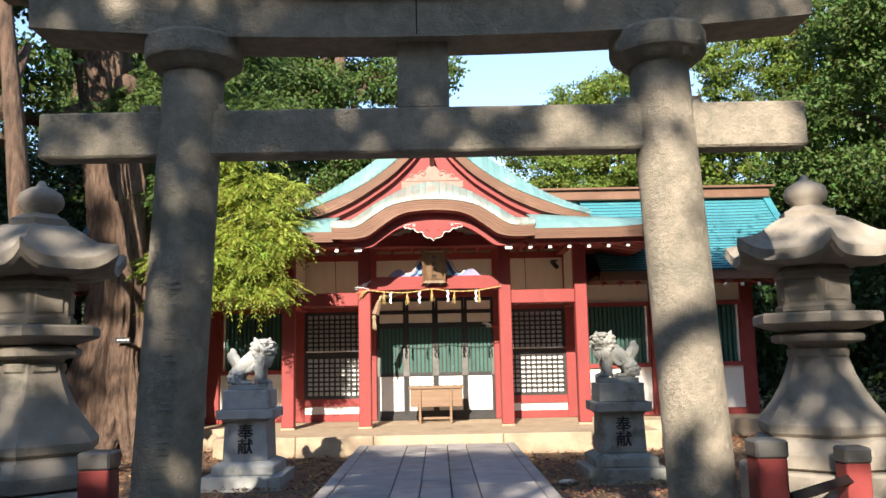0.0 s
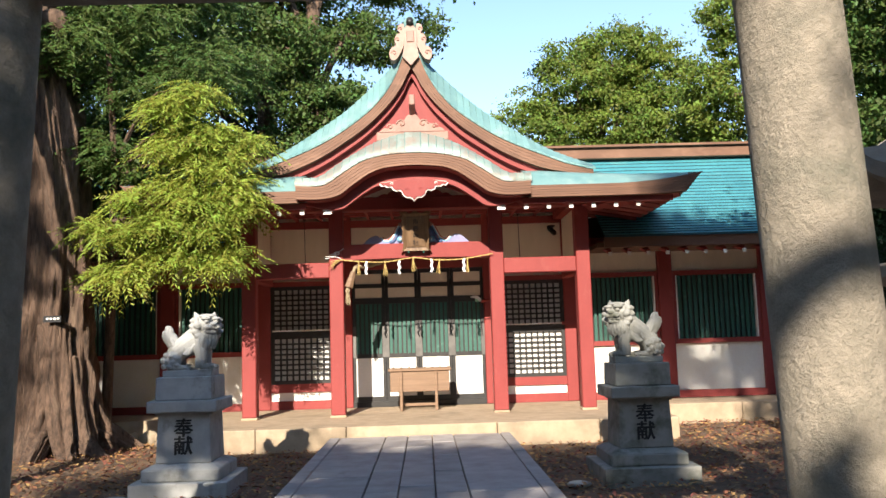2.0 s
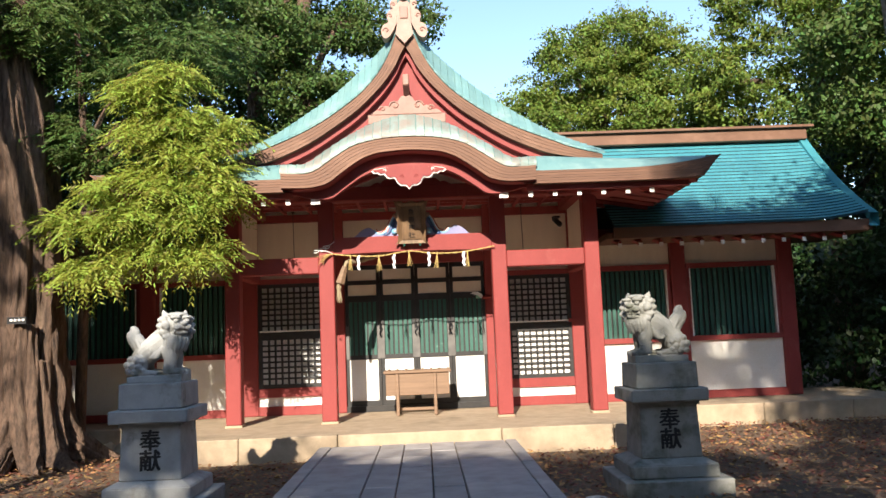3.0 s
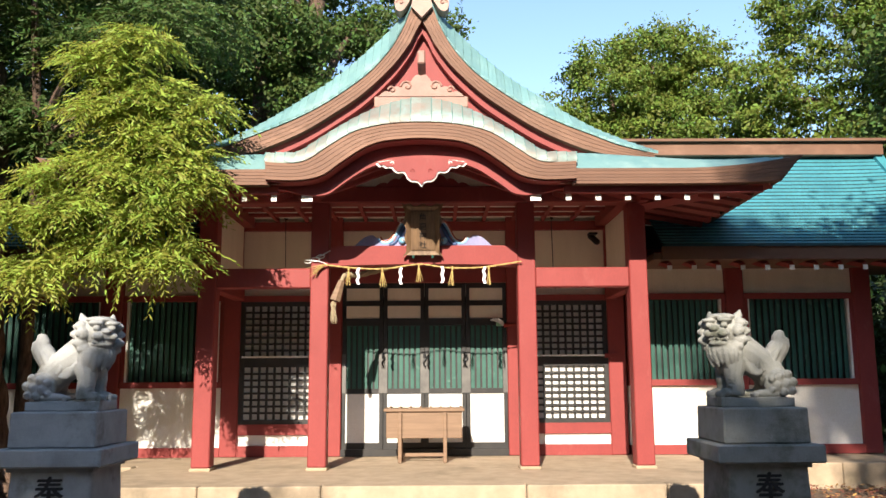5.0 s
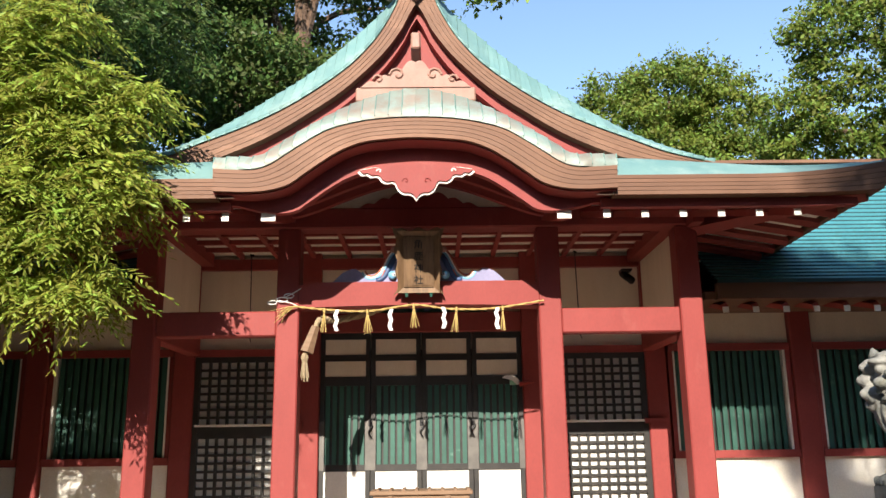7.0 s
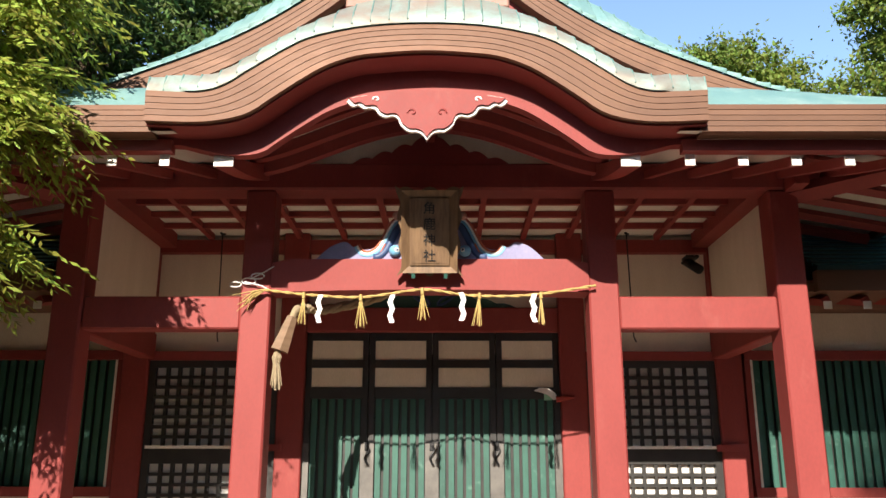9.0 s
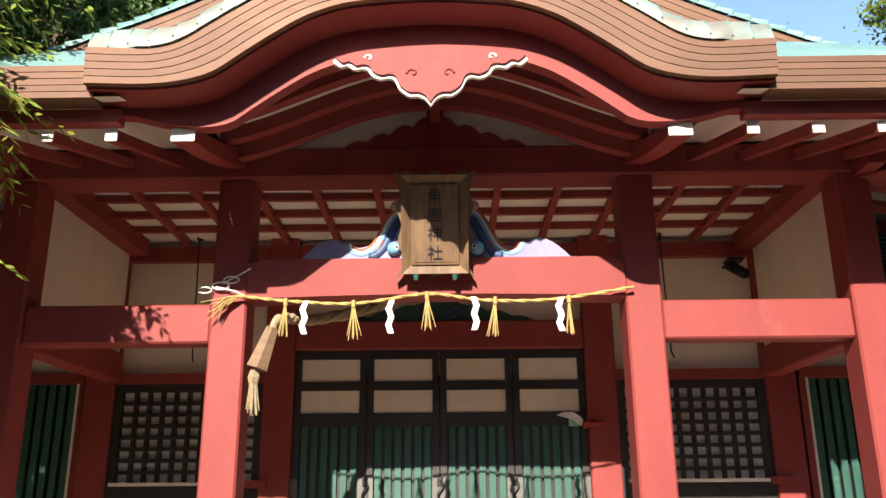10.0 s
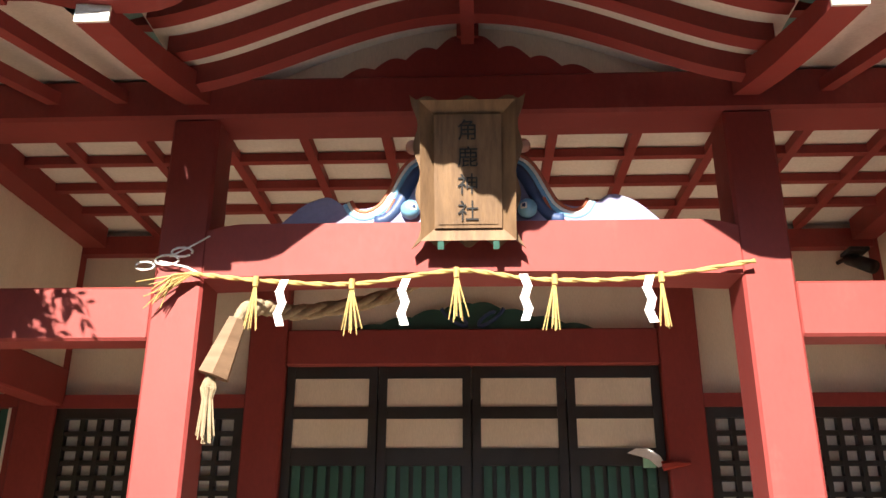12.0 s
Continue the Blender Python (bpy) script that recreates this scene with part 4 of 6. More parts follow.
for x, dz, sg in ((-0.80, 2.66, 1), (-0.31, 2.66, 1), (0.155, 2.675, -1), (0.655, 2.665, 1)):
    bm = bmesh.new()
    xo, z = x, dz
    for k in range(4):      # folded zig-zag paper
        dx = 0.018 * (1 if k % 2 else -1) * sg
        w, h = 0.017, 0.055
        y = 14.125 - 0.004 * k
        pts = [(xo - w, y, z), (xo + w, y - 0.004, z), (xo + w + dx, y - 0.012, z - h), (xo - w + dx, y - 0.006, z - h)]
        v = [bm.verts.new(p) for p in pts] + [bm.verts.new((p[0], p[1] + 0.0015, p[2])) for p in pts]
        for q in ((0, 1, 2, 3), (7, 6, 5, 4), (0, 4, 5, 1), (1, 5, 6, 2), (2, 6, 7, 3), (3, 7, 4, 0)):
            bm.faces.new([v[i] for i in q])
        xo, z = xo + dx * 1.1, z - h * 0.86
    part("paper_streamer", bm, "paper", rope, "white folded paper streamer")
bm = bmesh.new()
for k in range(16):
    tube(bm, [(-1.19, 14.15, 2.70), (-1.26, 14.14 + rng.normal() * 0.01, 2.67 + rng.normal() * 0.012), (-1.33 + rng.normal() * 0.02, 14.13 + rng.normal() * 0.015, 2.60 + rng.normal() * 0.03)], [0.007, 0.005, 0.002], 5)
tagged(part("frayed_end", bm, "straw", rope), kind="stuff")
bm = bmesh.new()
for c, r, a in (((-1.31, 2.765), 0.05, 0.2), ((-1.25, 2.80), 0.045, -0.4), ((-1.40, 2.74), 0.04, 0.8)):
    tube(bm, [(c[0] + r * math.cos(t * 0.6 + a), 14.17, c[1] + 0.45 * r * math.sin(t * 0.6 + a)) for t in range(11)], 0.005, 6)
tube(bm, [(-1.34, 14.17, 2.76), (-1.22, 14.165, 2.73), (-1.16, 14.17, 2.70)], 0.005, 6)
tube(bm, [(-1.30, 14.17, 2.78), (-1.20, 14.165, 2.83), (-1.14, 14.17, 2.87)], 0.004, 6)
part("tie_cord", bm, "paper", rope, "white knotted cord")

# ---- bell rope ----
bell = thing("bell_rope", (-0.9, 14.62, 2.6), "thick braided old bell rope with a wooden grip and frayed tassel", "rope")
line = smooth_line([(-0.25, 14.75, 2.90), (-0.45, 14.70, 2.76), (-0.80, 14.50, 2.63), (-0.92, 14.34, 2.605), (-0.985, 14.27, 2.58), (-1.01, 14.24, 2.51)], 46)
for ph in range(3):
    tw = [p + Vector((0, math.cos(i * 0.8 + ph * 2.09), math.sin(i * 0.8 + ph * 2.09))) * 0.018 for i, p in enumerate(line)]
    part("strand", tube(bmesh.new(), tw, 0.021, 8), "hemp", bell, smooth=True)
part("grip", tube(bmesh.new(), [(-1.01, 14.235, 2.525), (-1.085, 14.225, 2.29)], [0.040, 0.068], 6), "wood", bell, "pale hexagonal wooden grip")
bm = bmesh.new()
for k in range(36):
    a, q = rng.random() * 6.28, rng.random() * 0.03
    tube(bm, [(-1.095, 14.225, 2.32), (-1.10 + q * math.cos(a), 14.225 + q * math.sin(a), 2.24), (-1.10 + 0.7 * q * math.cos(a), 14.225 + 0.7 * q * math.sin(a), 2.20), (-1.095 + 1.5 * q * math.cos(a), 14.225 + 1.5 * q * math.sin(a), 2.02 + 0.04 * rng.random())], [0.012, 0.01, 0.006, 0.003], 5)
part("tassel", bm, "hemp", bell)

# ---- offering box ----
ob_ = thing("offering_box", (CX, 15.05, PLINTH), "plain weathered wooden offering box on slim legs", "offering box")
part("body", one(-0.53, 0.40, 14.98, 15.36, 0.67, 0.99, bevel=0.006), "wood", ob_)
part("lid", one(-0.56, 0.43, 14.95, 15.39, 0.99, 1.03, bevel=0.006), "wood", ob_)
for i in range(8):
    x = -0.50 + 0.125 * i
    part("grate_bar", one(x, x + 0.03, 14.98, 15.36, 1.03, 1.045), "wood", ob_)
for x in (-0.36, 0.19):
    for y in (14.94, 15.36):
        part("leg", one(x - 0.022, x + 0.022, y - 0.006, y + 0.034, PLINTH, 0.985, bevel=0.004), "wood", ob_)
    part("foot_rail", one(x - 0.02, x + 0.02, 14.975, 15.355, PLINTH + 0.06, PLINTH + 0.10), "wood", ob_)
part("stretcher", one(-0.34, 0.17, 15.15, 15.19, PLINTH + 0.06, PLINTH + 0.10), "wood", ob_)

# ---- small fixtures of the porch ----
for x in (-1.95, 1.66):
    rod = thing("hanging_rod", (x, 15.7, 3.4), "thin dark iron hook rod hanging from the ceiling", "rod", "hanging rods")
    part("shaft", tube(bmesh.new(), [(x, 15.72, 3.545), (x + 0.015, 15.72, 2.62), (x + 0.03, 15.70, 2.57)], 0.006, 6), "iron", rod)
    part("hook", tube(bmesh.new(), [(x - 0.01, 15.70, 3.545), (x, 15.72, 3.54), (x + 0.02, 15.74, 3.545)], 0.012, 6), "iron", rod)
spk = thing("security_camera", (2.25, 15.7, 3.25), "small black security camera on a wall bracket", "camera")
part("body", tube(bmesh.new(), [(2.20, 15.78, 3.30), (2.26, 15.62, 3.19)], 0.042, 12), "iron", spk, smooth=True)
part("hood", one(2.16, 2.28, 15.66, 15.80, 3.31, 3.335, bevel=0.005), "iron", spk)
part("bracket", tube(bmesh.new(), [(2.21, 15.95, 3.33), (2.21, 15.76, 3.31)], 0.014, 8), "iron", spk)
for i in range(1, 4):
    x = -1.185 + i * W4
    lt = thing("door_latch", (x, 15.87, 1.62), "black wrought iron door latch", "latch", "door latches")
    part("hasp", tube(bmesh.new(), smooth_line([(x, 15.885, 1.70), (x + 0.02, 15.875, 1.66), (x - 0.015, 15.872, 1.60), (x + 0.012, 15.875, 1.54)], 14), 0.011, 6), "iron", lt)
    part("rivet_plate", one(x - 0.02, x + 0.02, 15.884, 15.893, 1.66, 1.73, bevel=0.003), "iron", lt)
# White bars put the bright sunlit strips on the lattice into colour.
for x0, x1 in ((-2.52, -1.50), (1.32, 2.38)):
    bar = thing("sunlit_bar", (x0, 15.84, 1.68), "slim bar across the lattice screen, white for its sunlit strip", "bar", "locking bars")
    part("bar", one(x0, x1, 15.838, 15.852, 1.675, 1.70), "white", bar)
    part("end_block", one((x1 - 0.02) if x0 < 0 else x1 - 0.03, (x1 + 0.15) if x0 < 0 else x1 + 0.15, 15.80, 15.835, 1.655, 1.71), "red", bar, "red painted end block")
wgn = thing("door_ornament", (0.86, 15.87, 2.1), "torn white paper charm with green and red tips on the door", "charm")
part("paper", extrude_outline(bmesh.new(), [(0.81, 2.165), (0.86, 2.19), (0.93, 2.188), (0.99, 2.15), (1.02, 2.10), (0.98, 2.085), (0.93, 2.13), (0.87, 2.15)], 15.83, 15.845), "paper", wgn)
part("green_tip", one(0.90, 0.97, 15.85, 15.865, 2.085, 2.14), "sky_green", wgn, "pale green paper tip")
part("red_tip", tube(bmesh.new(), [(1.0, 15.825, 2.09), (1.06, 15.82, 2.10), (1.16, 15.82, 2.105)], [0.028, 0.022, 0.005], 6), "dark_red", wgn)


# ---- torii ----
torii = thing("torii", (CX, 4.4, DIRT), "weathered grey granite torii gate in dappled shade", "gate")
for s in (-1, 1):
    rows = [(0.178 - 0.016 * k / 16, DIRT - 0.02 + (3.14 - DIRT) * k / 16) for k in range(17)]
    bm = bmesh.new()
    lathe(bm, rows, 32)
    for v in bm.verts:
        v.co.x += CX + s * (1.425 - 0.15 * v.co.z / 3.1) + 0.02
        v.co.y += 4.4
    part("pillar", bm, "granite", torii, smooth=True)
    bm = lathe(bmesh.new(), [(0.16, 3.10), (0.20, 3.115), (0.235, 3.15), (0.255, 3.16), (0.262, 3.18), (0.262, 3.27), (0.25, 3.29)], 32, CX + s * 1.275 + 0.02, 4.4)
    part("pillar_ring", bm, "granite", torii)


def crossbeam(half, depth, z0, z1, curve):
    bm = bmesh.new()
    rows = []
    for i in range(29):
        u = -1 + i / 14
        x = CX + u * half
        c = curve * abs(u) ** 2.2
        rows.append([(x, 4.4 - depth, z0 + c), (x, 4.4 + depth, z0 + c), (x, 4.4 + depth * 1.1, z1 + c * 1.15), (x, 4.4 - depth * 1.1, z1 + c * 1.15)])
    vs = grid_faces(bm, rows, True)
    bm.faces.new(vs[0]), bm.faces.new(vs[-1][::-1])
    return bm


part("tie_beam", one(CX - 2.06, CX + 2.06, 4.32, 4.48, 2.637, 2.885, bevel=0.012), "granite", torii)
part("centre_strut", one(CX - 0.14, CX + 0.14, 4.33, 4.47, 2.885, 3.26, bevel=0.008), "granite", torii)
part("lintel", crossbeam(2.1, 0.15, 3.25, 3.46, 0.09), "granite", torii)
part("top_lintel", crossbeam(2.4, 0.2, 3.465, 3.70, 0.16), "granite", torii)
part("joint", one(CX - 0.032, CX - 0.024, 4.235, 4.245, 3.26, 3.47), "ink", torii)
for x, z in ((CX - 1.12, 2.78), (CX + 1.10, 2.78), (CX - 1.48, 2.78), (CX + 1.46, 2.78)):
    part("wedge", one(x - 0.05, x + 0.05, 4.35, 4.45, 2.885, 2.93, bevel=0.006), "granite", torii)
for i in range(11):      # weathered engraving that cannot be read
    z = 1.95 - 0.115 * i
    x = CX + 0.02 - (1.425 - 0.15 * z / 3.1)
    for k in range(3):
        part("engraved_stroke", one(x + 0.005 - 0.03 * rng.random(), x + 0.03 + 0.03 * rng.random(), 4.226 + 0.003 * (z < 1.4) * 0, 4.24, z - 0.03 * k, z - 0.03 * k + 0.007), "dark_granite", torii)


# ---- lion pedestals ----
def pedestal(x, y, mat, face):
    p = thing("lion_pedestal", (x, y, DIRT), "stepped %s granite pedestal with two engraved characters" % face, "pedestal", "lion pedestals")
    for name, w, z0, z1, tp in (("lower_step", 0.455, DIRT - 0.05, 0.245, 0.0), ("upper_step", 0.365, 0.247, 0.355, 0.0), ("upper_step", 0.365, 0.355, 0.40, 0.09), ("shaft", 0.262, 0.40, 0.85, 0.016),
                                ("cap", 0.33, 0.875, 0.985, 0.0), ("top_block", 0.268, 0.987, 1.205, 0.004)):
        part(name, one(x - w, x + w, y - w, y + w, z0, z1, bevel=0.009, taper=tp), mat, p)
    part("cap_underside", one(x - 0.265, x + 0.265, y - 0.265, y + 0.265, 0.845, 0.876), mat, p)
    for i, ch in enumerate("奉献"):
        me = letters(ch, 0.185, pose(x, y - 0.2535 - 0.0059 * i, 0.715 - 0.165 * i, 87.96, 0, 0), "ink", p, "character", "black engraved character").data
        wide = bmesh.new()      # heavier brush strokes
        for dx, dz in ((0, 0), (0.005, 0.002), (-0.005, -0.002), (0.0, 0.004)):
            k = len(wide.verts)
            wide.from_mesh(me)
            wide.verts.ensure_lookup_table()
            bmesh.ops.translate(wide, verts=wide.verts[k:], vec=(dx, -0.0004 * (dx > 0) - 0.0008 * (dx < 0), dz))
        wide.to_mesh(me)
        wide.free()
    return p


LIONS = ((2.13, 10.1, "dark_granite", "mossy grey", -1), (-2.27, 10.1, "pale_granite", "pale grey", 1))
for x, y, mat, face, s in LIONS:
    pedestal(x, y, mat, face)


def lion(x, y, z, s, mat, label, mouth):
    """A seated guardian lion in profile along s, its head turned part way to the approach; one mesh."""
    bm = bmesh.new()

    def ball(c, r, turn=0.0):
        bmesh.ops.create_icosphere(bm, subdivisions=2, radius=1.0, matrix=pose(*c) @ pose(0, 0, 0, 0, turn, 0) @ Matrix.Diagonal((*r, 1)))
    box(bm, -0.235, 0.235, -0.15, 0.15, 0.0, 0.058)
    tube(bm, smooth_line([(-0.19, 0, 0.15), (-0.12, 0, 0.23), (-0.03, 0, 0.305), (0.06, 0, 0.365), (0.12, 0, 0.41)], 14), [0.085, 0.092, 0.098, 0.10, 0.102, 0.105, 0.108, 0.112, 0.116, 0.12, 0.12, 0.118, 0.112, 0.10], 16)      # back
    ball((0.115, 0, 0.30), (0.10, 0.115, 0.125), 15)          # chest
    for e in (-1, 1):
        ball((-0.165, e * 0.085, 0.15), (0.098, 0.062, 0.098), -15)     # haunch
        ball((-0.075, e * 0.11, 0.082), (0.095, 0.042, 0.03))           # hind foot
        tube(bm, smooth_line([(0.10, e * 0.075, 0.30), (0.125, e * 0.088, 0.20), (0.118, e * 0.09, 0.135), (0.125, e * 0.09, 0.075)], 9), [0.075, 0.07, 0.064, 0.058, 0.056, 0.056, 0.058, 0.06, 0.06], 12)
        ball((0.165, e * 0.09, 0.085), (0.07, 0.052, 0.034))
        for k in range(4):
            ball((0.222, e * 0.09 + (k - 1.5) * 0.026, 0.078), (0.02, 0.0125, 0.024))
            ball((0.012, e * 0.118 + (k - 1.5) * 0.019, 0.078), (0.02, 0.009, 0.02))
        for cx_, cz, q in ((-0.235, 0.155, 0.032), (-0.205, 0.205, 0.030), (-0.195, 0.145, 0.038), (-0.15, 0.19, 0.034), (-0.135, 0.135, 0.036), (-0.175, 0.095, 0.030), (-0.225, 0.10, 0.030), (-0.105, 0.175, 0.026), (-0.10, 0.105, 0.024)):      # curls on the haunch
            ball((cx_, e * 0.135, cz), (q, 0.024, q))
            ball((cx_ - 0.004, e * 0.152, cz + 0.004), (q * 0.5, 0.014, q * 0.5))
        for k in range(3):                                    # folds on the foreleg
            ball((0.13, e * 0.115, 0.125 + 0.022 * k), (0.046, 0.03, 0.011), -12)
        for k in range(4):                                    # tufts at the elbow
            tube(bm, smooth_line([(0.07 - 0.012 * k, e * 0.10, 0.30 - 0.02 * k), (0.035 - 0.014 * k, e * 0.118, 0.265 - 0.018 * k), (-0.01 - 0.016 * k, e * 0.10, 0.262 - 0.016 * k)], 6), [0.02, 0.022, 0.02, 0.016, 0.011, 0.005], 8)
        tube(bm, smooth_line([(-0.06, e * 0.085, 0.335), (-0.045, e * 0.10, 0.27), (-0.065, e * 0.102, 0.225)], 7), 0.012, 6)
    h = Vector((0.155, -0.035, 0.495))
    ball(h, (0.112, 0.112, 0.10))                             # head
    f = Vector((0.66, -0.75, 0.0)).normalized()               # where the face looks
    g = Vector((-f.y, f.x, 0.0))
    ball(h + f * 0.085 + Vector((0, 0, -0.025)), (0.078, 0.074, 0.042))      # muzzle
    ball(h + f * 0.075 + Vector((0, 0, -0.092 if mouth else -0.078)), (0.072, 0.066, 0.024))     # jaw
    ball(h + f * 0.150 + Vector((0, 0, 0.004)), (0.034, 0.034, 0.022))      # nose
    ball(h + f * 0.03 + Vector((0, 0, 0.082)), (0.095, 0.095, 0.026))       # flat crown
    for e in (-1, 1):
        ball(h + f * 0.132 + g * e * 0.046 + Vector((0, 0, -0.028)), (0.036, 0.034, 0.025))   # cheek
        ball(h + f * 0.098 + g * e * 0.052 + Vector((0, 0, 0.058)), (0.05, 0.042, 0.018))     # brow
        ball(h + f * 0.112 + g * e * 0.05 + Vector((0, 0, 0.026)), (0.024, 0.024, 0.019))     # eye
        tube(bm, [h + g * e * 0.075 - f * 0.01 + Vector((0, 0, 0.06)), h + g * e * 0.098 - f * 0.02 + Vector((0, 0, 0.095)), h + g * e * 0.105 - f * 0.03 + Vector((0, 0, 0.128))], [0.036, 0.026, 0.005], 8)
        for k in range(4):
            ball(h + f * (0.128 - 0.006 * k) + g * e * (0.014 + 0.018 * k) + Vector((0, 0, -0.06)), (0.009, 0.011, 0.014))     # teeth
    for b_, n_, off, q in ((0.45, 7, 0.0, 0.036), (0.0, 8, 0.4, 0.042), (-0.5, 8, 0.0, 0.044), (-1.0, 7, 0.4, 0.042)):     # large curls of the mane
        for k in range(n_):
            a = 1.12 + (2 * math.pi - 2.24) * (k + off) / (n_ - 0.4)
            d = f * math.cos(a) + g * math.sin(a)
            c = h + d * (0.118 * math.cos(b_ * 0.6)) + Vector((0, 0, 0.118 * math.sin(b_) - 0.01))
            ball(c, (q, q, q))
            ball(c + d * q * 0.75, (q * 0.5, q * 0.5, q * 0.5))
    for k in range(9):                                        # beard and locks down the chest
        a = -1.2 + 0.3 * k
        d = f * math.cos(a) + g * math.sin(a)
        top = h + d * 0.085 + Vector((0, 0, -0.10))
        tube(bm, smooth_line([top, top + d * 0.022 + Vector((-0.012, 0, -0.06)), top + d * 0.008 + Vector((-0.02, 0, -0.125 - 0.02 * (k % 2)))], 7), [0.026, 0.028, 0.027, 0.024, 0.02, 0.014, 0.006], 8)
    tube(bm, smooth_line([(-0.18, 0, 0.17), (-0.16, 0, 0.26), (-0.185, 0, 0.34), (-0.225, 0, 0.40), (-0.222, 0, 0.455), (-0.25, 0, 0.485)], 14), [0.05, 0.055, 0.06, 0.066, 0.07, 0.073, 0.074, 0.072, 0.068, 0.062, 0.054, 0.043, 0.028, 0.008], 14, squash=0.75)     # flame tail
    for e in (-1, 1):
        tube(bm, smooth_line([(-0.165, e * 0.04, 0.22), (-0.15, e * 0.055, 0.30), (-0.19, e * 0.045, 0.37), (-0.20, e * 0.02, 0.44)], 9), [0.014, 0.02, 0.023, 0.024, 0.022, 0.02, 0.016, 0.011, 0.004], 8)
    bmesh.ops.transform(bm, matrix=Matrix.Translation((x, y, z)) @ Matrix.Diagonal((s, 1.0, 1.0, 1)), verts=bm.verts)
    ob = solid("guardian_lion", bm, mat, label, "statue", "guardian lions", smooth=True)
    md = ob.modifiers.new("carve", "REMESH")
    md.mode, md.voxel_size, md.use_smooth_shade = "VOXEL", 0.0052, True
    return ob


lion(2.13, 10.1, 1.206, -1, "dark_granite", "carved grey stone guardian lion seated on its pedestal", True)
lion(-2.27, 10.1, 1.206, 1, "pale_granite", "carved pale stone guardian lion seated on its pedestal", False)


# ---- stone lanterns ----
def lantern(x, y, turn):
    p = thing("stone_lantern", (x, y, DIRT), "weathered hexagonal stone lantern with an upswept roof", "lantern", "pair of stone lanterns")
    hexa = turn

    def ringed(rings, n=6, smooth=False, name="", mat="lantern", bev=0.008):
        bm = lathe(bmesh.new(), rings, n, x, y, hexa)
        return part(name, bm, mat, p, smooth=smooth)
    ringed([(0.085, 2.50), (0.105, 2.505), (0.10, 2.53), (0.13, 2.555), (0.142, 2.60), (0.125, 2.645), (0.07, 2.68), (0.035, 2.695), (0.018, 2.73)], 24, True, "finial")
    ringed([(0.175, 2.40), (0.185, 2.41), (0.185, 2.47), (0.15, 2.485), (0.11, 2.51)], 6, False, "roof_neck")
    # roof: six ribs sweeping up to the corners
    nt, rows = 72, []
    prof = ((0.17, 2.425), (0.24, 2.41), (0.32, 2.372), (0.40, 2.315), (0.48, 2.255), (0.55, 2.215), (0.60, 2.19), (0.605, 2.12), (0.55, 2.10), (0.22, 2.10))
    for r, z in prof:
        row = []
        for k in range(nt):
            a = k * 2 * math.pi / nt
            w = (a % (math.pi / 3)) - math.pi / 6
            hx = math.cos(math.pi / 6) / math.cos(w)
            corner = max(0.0, (abs(w) / (math.pi / 6)))
            rr = (r if r < 0.2 else 0.2 + (r - 0.2) * 0.85) * (1 + (hx - 1) * min(1, r / 0.4)) * (1 + 0.08 * corner ** 6 * (r > 0.5))
            zz = z + (0.085 * corner ** 4 * max(0, (r - 0.3) / 0.3) ** 1.5) + 0.012 * corner ** 8
            row.append((x + rr * math.cos(a + hexa), y + rr * math.sin(a + hexa), zz))
        rows.append(row)
    bm = bmesh.new()
    vs = grid_faces(bm, rows, True)
    bm.faces.new(vs[0]), bm.faces.new(vs[-1])
    part("roof", bm, "lantern", p, smooth=False)
    lb = ringed([(0.20, 1.79), (0.255, 1.80), (0.26, 1.83), (0.235, 1.85), (0.235, 2.02), (0.255, 2.03), (0.255, 2.065), (0.20, 2.105)], 6, False, "light_box")
    for k in range(6):
        a = hexa + (k + 0.5) * math.pi / 3
        m = Matrix.Translation((x, y, 0)) @ pose(0, 0, 0, 0, 0, math.degrees(a))
        bm = box(bmesh.new(), 0.196, 0.214, -0.088, 0.088, 1.865, 2.012, bevel=0.012)
        bmesh.ops.transform(bm, matrix=m, verts=bm.verts)
        part("window_slab", bm, "lantern", lb)
    ringed([(0.22, 1.665), (0.31, 1.685), (0.405, 1.715), (0.42, 1.725), (0.42, 1.775), (0.40, 1.79), (0.2, 1.795)], 6, False, "platform")
    ringed([(0.20, 1.585), (0.28, 1.595), (0.30, 1.605), (0.30, 1.645), (0.26, 1.66), (0.2, 1.67)], 6, False, "platform")
    ringed([(0.40, 1.00), (0.43, 1.025), (0.435, 1.075), (0.40, 1.12), (0.325, 1.215), (0.27, 1.305), (0.225, 1.40), (0.195, 1.49), (0.185, 1.56), (0.20, 1.585)], 6, False, "shaft")
    for k in range(6):
        a = hexa + (k + 0.5) * math.pi / 3
        bm = box(bmesh.new(), 0.15, 0.182, -0.075, 0.075, 1.50, 1.56, bevel=0.01)
        bmesh.ops.transform(bm, matrix=Matrix.Translation((x, y, 0)) @ pose(0, 0, 0, 0, 0, math.degrees(a)), verts=bm.verts)
        part("cartouche", bm, "lantern", p)
    ringed([(0.45, 0.80), (0.50, 0.82), (0.50, 0.90), (0.44, 0.985), (0.40, 1.00)], 6, False, "base")
    ringed([(0.58, 0.50), (0.58, 0.78), (0.56, 0.80)], 6, False, "base")
    ringed([(0.68, DIRT - 0.05), (0.68, 0.47), (0.66, 0.50)], 6, False, "base")


lantern(2.515, 5.55, 0.32)
lantern(-2.56, 5.30, 0.80)


